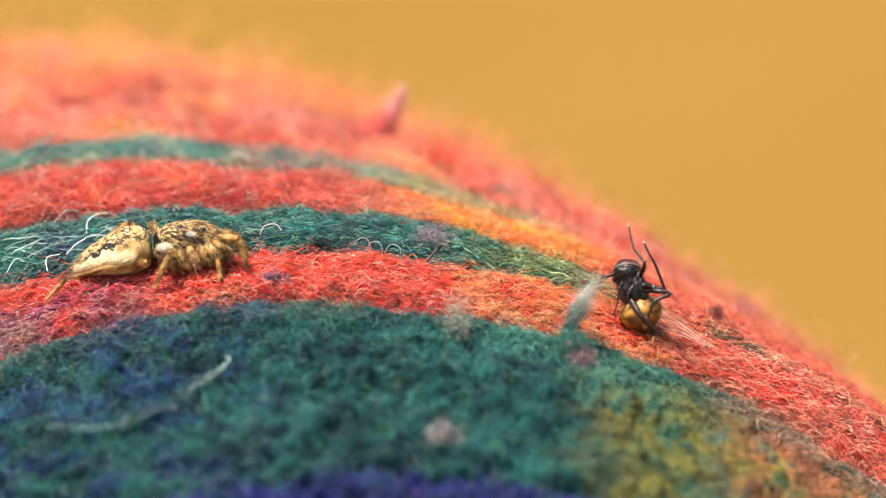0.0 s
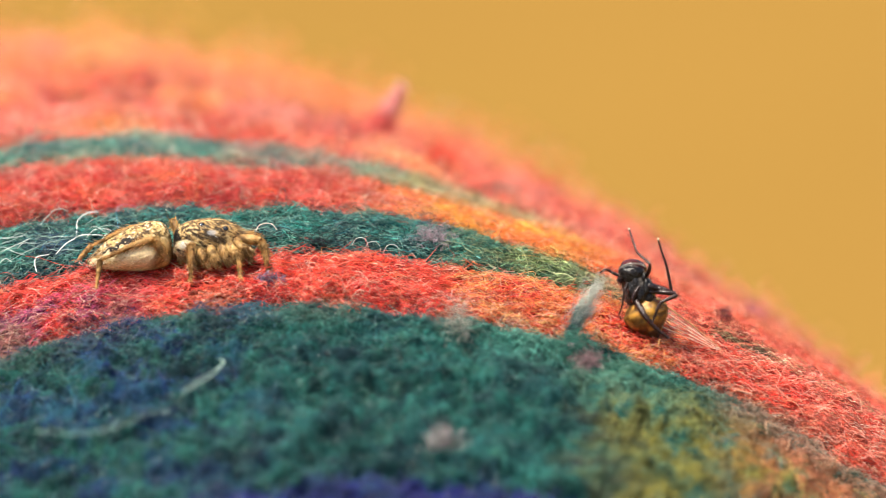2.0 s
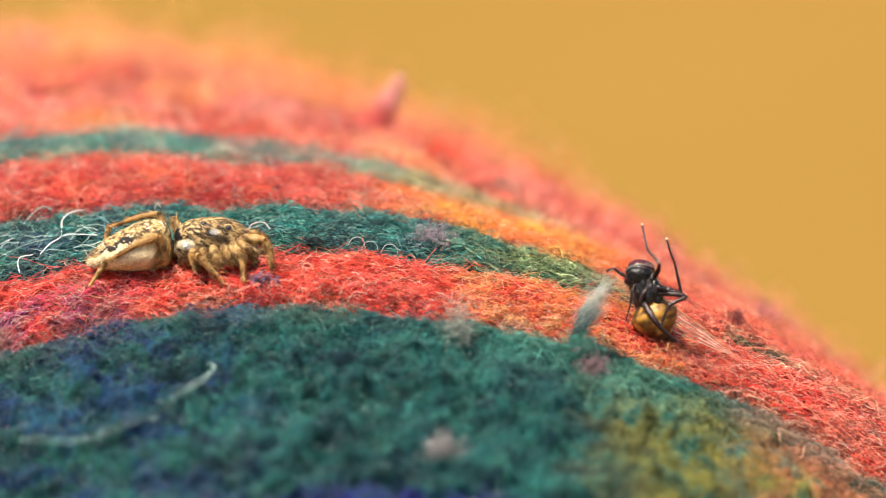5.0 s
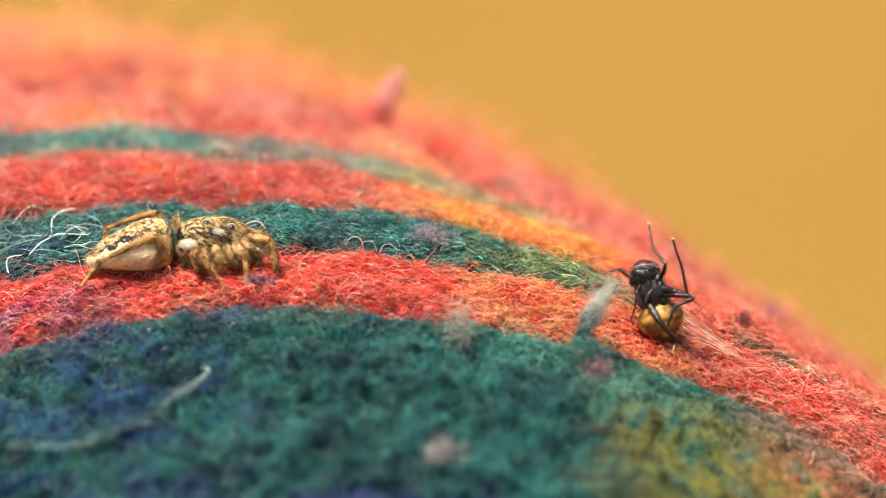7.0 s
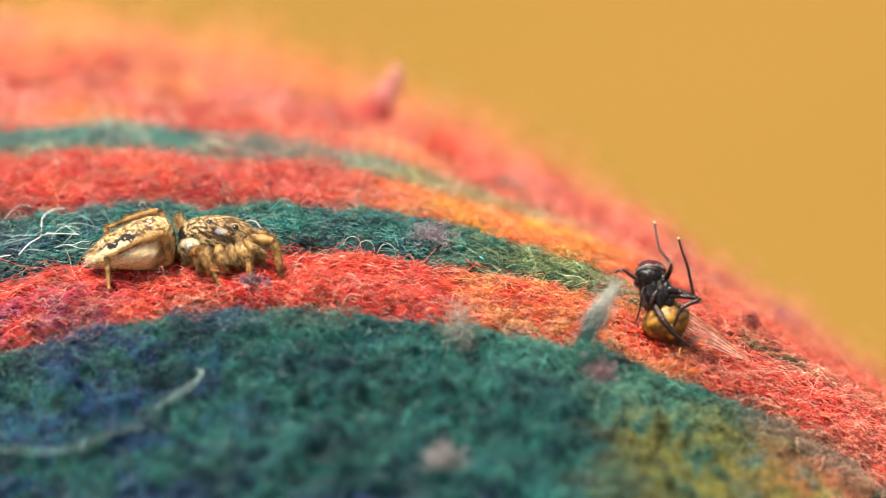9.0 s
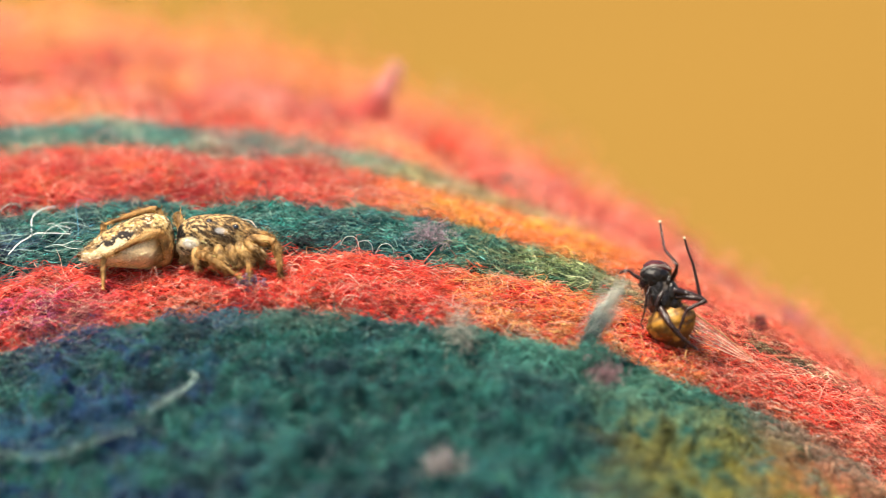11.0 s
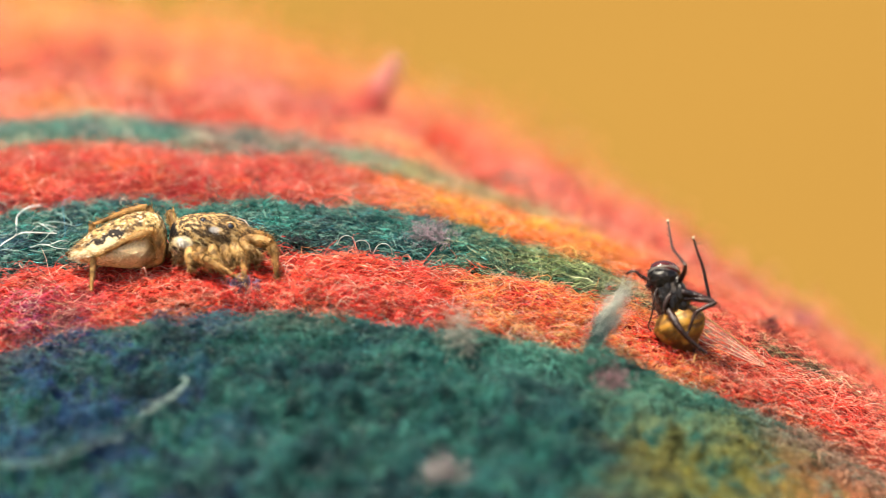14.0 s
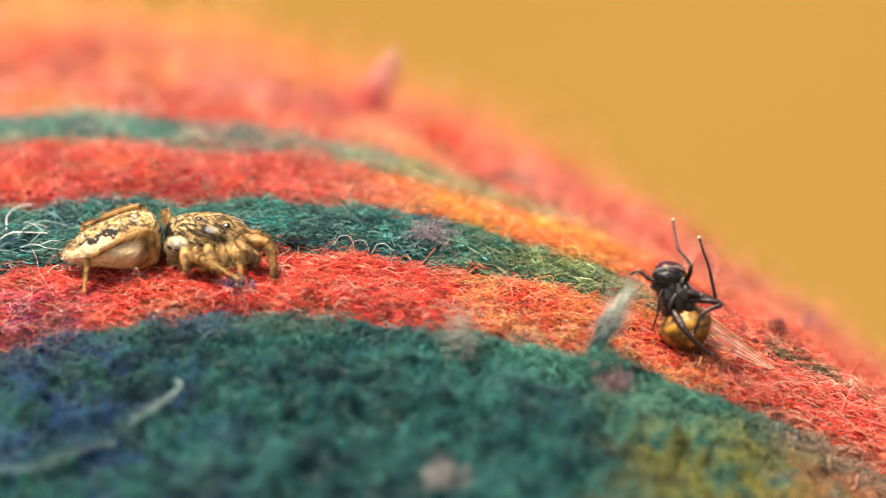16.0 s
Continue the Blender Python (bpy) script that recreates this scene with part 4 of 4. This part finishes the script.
def scatter_lint():
    tuft("lint_wisp", (4.1, -1.05, 0), (0.48, -0.55, 1), 2.8, 0.06, 200, (0.56, 0.64, 0.57), "pale grey green lint wisp standing on the wool", 51, radius=0.007, core=0.066, club=1, curl=0.6,
         dyes=((0, (0.04, 0.17, 0.14)), (0.3, (0.24, 0.33, 0.30)), (0.5, (0.16, 0.28, 0.28)), (0.68, (0.32, 0.43, 0.42)), (0.8, (0.72, 0.76, 0.70)), (1, (0.85, 0.85, 0.78))))
    tangle("lint_knot", (4.25, -1.6), (0.55, 0.3, 0.5), 420, (0.05, 0.20, 0.16), "teal wool knot at a wisp's foot", 62, 0.008, 0.12)
    tangle("lint_knot", (4.62, -2.25), (0.5, 0.35, 0.45), 260, (0.30, 0.18, 0.20), "dusty pink lint knot on teal wool", 52, 0.006, 0.09)
    tangle("lint_knot", (0.5, -2.1), (0.55, 0.4, 0.9), 300, (0.40, 0.38, 0.33), "faded pink lint wisp on teal wool", 53, 0.005, 0.10)
    tangle("lint_knot", (0.05, -7.0), (0.6, 0.3, 0.45), 220, (0.38, 0.33, 0.33), "pale pink lint knot on teal wool", 54, 0.008, 0.12)
    # red tuft whose lighter pink tip is backlight painted as colour
    tuft("wool_tuft", (-2.45, 17.0, 0), (0.56, -0.15, 1), 2.7, 0.05, 700, (0.92, 0.50, 0.46), "pointed pink red wool tuft standing up", 55, radius=0.018, core=0.36, foot=(0.74, 0.07, 0.05))
    tuft("wool_tuft", (-0.3, 15.0, 0), (0.5, -0.1, 0.7), 0.7, 0.35, 420, (0.85, 0.13, 0.075), "bright red wool tuft", 56, radius=0.017, core=0.5)
    tangle("lint_knot", (9.78, 11.0), (0.32, 0.3, 0.5), 120, (0.42, 0.15, 0.20), "purple lint knot on red wool", 57, 0.016)
    tangle("lint_knot", (8.95, 4.2), (0.28, 0.3, 0.30), 240, (0.16, 0.04, 0.045), "dark maroon lint knot on red wool", 58, 0.008, 0.07)
    tangle("lint_knot", (-0.35, 2.5), (0.7, 0.6, 0.35), 300, (0.30, 0.23, 0.27), "grey lint patch on teal wool", 59, 0.006, 0.10)
    tangle("lint_knot", (-5.45, -0.1), (0.4, 0.3, 0.15), 130, (0.13, 0.09, 0.15), "purple grey lint patch on red wool", 60, 0.010, 0.12)
    # black tangle added where only a shadow gap lies under the teal border
    tangle("lint_knot", (-3.95, 1.75), (0.6, 0.3, 0.12), 130, (0.015, 0.02, 0.025), "black fibre tangle for the shadow gap beside red wool", 61, 0.009, 0.1)
    tangle("lint_knot", (1.9, 11.5), (0.5, 0.4, 0.25), 200, (0.13, 0.13, 0.10), "olive grey lint patch on orange red wool", 63, 0.012, 0.16)
    pale, silver = (0.46, 0.60, 0.53), (0.80, 0.82, 0.80)
    grp = "stray fibres on the wool"
    for k in (0.0, 0.16):
        stray("stray_fibre", [(-8.22, -4.6 + k, .35), (-7.76, -4.5 + k, .5), (-7.2, -4.25 + k, .55), (-6.9 + k * 0.3, -3.85, .6), (-6.98, -3.65, .55), (-7.06, -3.62, .5)],
              0.011, pale, "pale stray fibre curling over teal wool", grp)
        stray("stray_fibre", [(-12.85, -4.6 + k, .35), (-12.2, -4.95 + k, .5), (-11.5, -5.35 + k, .55), (-10.8, -5.5 + k, .55), (-10.07, -5.5 + k, .55), (-9.2, -5.3 + k, .5), (-8.6, -5.1, .3)],
              0.009, (0.30, 0.44, 0.40), "long pale fibre lying on teal wool", grp)
    stray("stray_fibre", [(-12.26, 1.86, .12), (-11.95, 2.15, .18), (-11.63, 2.34, .2), (-11.6, 2.7, .2), (-11.57, 3.1, .2), (-11.3, 3.4, .2), (-10.94, 3.5, .15)], 0.015, silver, "silvery forked fibre on teal wool", grp)
    stray("stray_fibre", [(-11.75, 2.3, .15), (-11.45, 2.38, .22), (-11.05, 2.34, .2), (-10.5, 2.3, .12)], 0.015, silver, "short silvery fibre on teal wool", grp)
    stray("stray_fibre", [(-12.89, 1.36, .08), (-12.93, 1.6, .16), (-12.85, 1.8, .2), (-12.48, 1.86, .15)], 0.015, silver, "silvery bent fibre on teal wool", grp)
    stray("stray_fibre", [(-13.9, 1.9, .1), (-13.2, 2.1, .2), (-12.5, 2.3, .2), (-11.9, 2.4, .15)], 0.008, (0.4, 0.55, 0.5), "thin pale fibre on teal wool", grp)
    stray("stray_fibre", [(-11.3, 2.9, .2), (-10.8, 3.1, .25), (-10.3, 2.9, .2), (-10.1, 2.5, .15), (-10.4, 2.2, .1)], 0.007, (0.3, 0.5, 0.45), "thin looping fibre on teal wool", grp)
    stray("stray_fibre", [(-14.3, 3.0, .15), (-13.8, 2.85, .2), (-13.3, 2.9, .1)], 0.009, silver, "short silvery fibre on teal wool", grp)
    stray("stray_fibre", [(-5.95, 2.05, .05), (-5.8, 2.3, .2), (-5.45, 2.35, .24), (-5.25, 2.2, .12)], 0.011, (0.8, 0.6, 0.52), "pinkish looped fibre on teal wool", grp)
    stray("stray_fibre", [(0.27, -0.45, .05), (0.28, -0.4, .3), (0.30, -0.4, .40)], 0.016, (0.85, 0.72, 0.62), "tiny pale upright fibre on red wool", grp)
    r = np.random.default_rng(77)
    for k in range(16):
        u, e, a, ln = r.uniform(-14.6, -10.4), r.uniform(1.7, 3.5), r.uniform(-0.7, 0.7), r.uniform(0.5, 1.3)
        stray("stray_fibre", [(u + ln * t * math.cos(a), e + 0.7 * ln * t * math.sin(a) + 0.12 * math.sin(5 * t + k), 0.06 + 0.6 * t * (1 - t)) for t in (0, 0.33, 0.66, 1)],
              r.uniform(0.007, 0.011), mixed(np.array(silver), (0.30, 0.52, 0.46), r.uniform(0.1, 0.8)), "thin silvery fibre on teal wool", grp)
    for u, e in ((-2.2, 1.55), (-1.6, 1.5), (-2.6, 1.7)):
        stray("stray_fibre", [(u - 0.26, e, .0), (u - 0.16, e, .26), (u + 0.04, e, .34), (u + 0.2, e, .22), (u + 0.26, e, .0)], 0.009, (0.62, 0.66, 0.62), "pale looped fibre between red and teal wool", grp)


build_ground()
SPIDER, SPIDER_LEGS = build_spider()
FLY, FLY_LEG, FLY_SHIN, FLY_RAISED, FLY_FORELEG = build_fly()
scatter_lint()
grow_fuzz(build_cloth())


# ---- movement ----
SPIDER_HOME = Vector((-8.45, 0.75, -0.62))


def spider_at(du, dw, pitch):
    return STAGE @ Matrix.Translation((SPIDER_HOME + Vector((du, 0, dw))) * MM) @ pose(0, 0, 0, 0, pitch, 0)


SPIDER_ROWS = ((0, -1.0, -0.10, -3.0), (0.4, -0.9, -0.09, -2.8), (0.7, -0.74, -0.07, -2.2), (1, -0.57, -0.05, -1.6), (1.5, -0.37, -0.03, -0.8),
               (2, -0.14, -0.01, -0.2), (2.5, -0.05, 0, 0), (3, 0, 0, 0), (4, 0.10, 0, 0), (5.2, 0.24, 0, 0.3), (6.5, 0.41, 0.01, 0.6), (7.5, 0.53, 0.02, 1.0),
               (9, 0.71, 0.03, 1.8), (10.2, 0.80, 0.05, 2.6), (11.5, 0.865, 0.07, 3.2), (13, 0.89, 0.08, 3.5), (14.5, 0.91, 0.08, 3.7), (16, 0.935, 0.08, 3.8))


def foot_rows(side, rows, spec, depth, last=0.92):
    """Key a leg so that its foot passes the given stage places (u, w) at the given times.
    A row may also give the lean of the last piece, in degrees from upright."""
    keys = [[], [], []]
    ts = [r[0] for r in SPIDER_ROWS]
    for t, u, w, *lean in rows:
        du, dw, pitch = (np.interp(t, ts, [r[i] for r in SPIDER_ROWS]) for i in (1, 2, 3))
        m = (STAGE.inverted() @ spider_at(du, dw, pitch)).inverted()
        foot = m @ (Vector((u, SPIDER_HOME.y + depth, w)) * MM) / MM
        ankle = foot
        if lean:
            ankle = foot + last * Vector((math.sin(radians(lean[0])), 0.12, math.cos(radians(lean[0])))).normalized()
        a, b = leg_poses(foot=ankle, **spec)
        keys[0].append((t, a))
        keys[1].append((t, b))
        if lean:
            keys[2].append((t, a.inverted() @ bone(ankle, foot, (1, 0, 0.3))))
    for piece, rows in zip(SPIDER_LEGS[side], keys):
        walk(piece, rows)


def motions():
    walk(SPIDER, [(t, spider_at(a, b, c)) for t, a, b, c in SPIDER_ROWS])
    foot_rows("third", ((0, -9.39, -1.18), (1.4, -9.0, -1.18), (1.7, -8.6, -1.05), (2.0, -8.0, -0.95), (2.3, -7.5, -1.0), (2.6, -7.1, -1.1), (3.0, -6.93, -1.16), (4.0, -6.75, -1.08),
                        (6.5, -6.55, -1.02), (9.2, -6.45, -0.98), (10.2, -6.1, -0.82), (11.3, -5.62, -0.80), (16, -5.45, -0.78)), THIRD, -1.0)
    foot_rows("hind_near", ((0, -12.94, -1.6, 46), (0.35, -12.9, -1.58, 46), (0.5, -12.5, -1.4, 40), (0.6, -11.9, -1.28, 28), (0.8, -11.3, -1.3, 8), (1.0, -11.17, -1.22, 4), (2.0, -11.0, -1.2, 8),
                            (3.0, -10.83, -1.26, 25), (4.0, -10.8, -1.12, 32), (5.2, -10.78, -1.1, 34), (6.5, -10.75, -1.08, 36), (7.6, -10.7, -1.05, 36), (7.8, -10.3, -0.98, 20), (8.0, -9.95, -1.1, 0),
                            (9.0, -9.65, -1.1, -6), (11.5, -9.58, -1.1, -2), (16, -9.53, -1.1, 2)), HIND_NEAR, -0.85)
    foot_rows("hind_far", ((0, -12.3, -0.98, 44), (1.5, -12.46, -1.05, 44), (2.0, -12.0, -0.74, 42), (2.6, -11.7, -0.7, 36), (3.0, -11.31, -0.39, 28), (3.6, -11.0, -0.4, 26), (4.2, -10.6, -0.4, 15),
                           (5.2, -10.4, -0.45, 9), (6.5, -10.2, -0.5, 5), (9.0, -9.85, -0.5, 3), (16, -9.7, -0.5, 2)), HIND_FAR, 0.75, 1.2)
    tips = ((0, -0.21, 2.04), (0.1, -0.16, 2.38), (0.2, -0.17, 2.37), (0.3, -0.03, 2.8), (0.4, -0.35, 1.89), (0.5, -0.4, 2.09), (0.6, -0.22, 2.88), (0.7, -0.36, 2.66), (0.8, -0.4, 2.03), (0.9, -0.17, 2.84), (1.0, -0.38, 2.18), (1.2, -0.38, 2.18), (1.4, -0.43, 2.03), (1.5, -0.48, 2.14), (1.6, -0.13, 2.48), (1.7, -0.21, 2.87), (1.8, -0.41, 2.17), (1.9, -0.42, 1.93), (2.0, -0.36, 1.89), (2.1, -0.35, 1.82), (2.4, -0.25, 1.78), (2.8, -0.24, 1.91), (3.4, -0.24, 1.97), (4.0, -0.22, 2.0), (9.0, -0.14, 2.02), (16, -0.15, 2.04))
    poses = [(t, leg_poses(foot=(x, -0.35, z), **FLY_ARM)) for t, x, z in tips]
    walk(FLY_LEG, [(t, p[0]) for t, p in poses])
    walk(FLY_SHIN, [(t, p[1]) for t, p in poses])
    knee = Vector((1.0, -0.47, -0.14)) * MM
    walk(FLY_RAISED, [(t, Matrix.Translation(knee) @ pose(0, 0, 0, 0, a, 0)) for t, a in ((0, -9), (0.3, -6), (0.6, -4), (1.0, -2), (1.5, 0.5), (3, 0), (16, 0))])
    walk(FLY_FORELEG, [(t, Matrix.Translation(FLY_REACH * MM) @ pose(0, 0, 0, 0, a, 0)) for t, a in (
        (0, -52), (0.2, -46), (0.4, -30), (1.0, -27), (1.5, -20), (1.9, -11), (2.2, -3), (3, 0), (16, 0))])


motions()
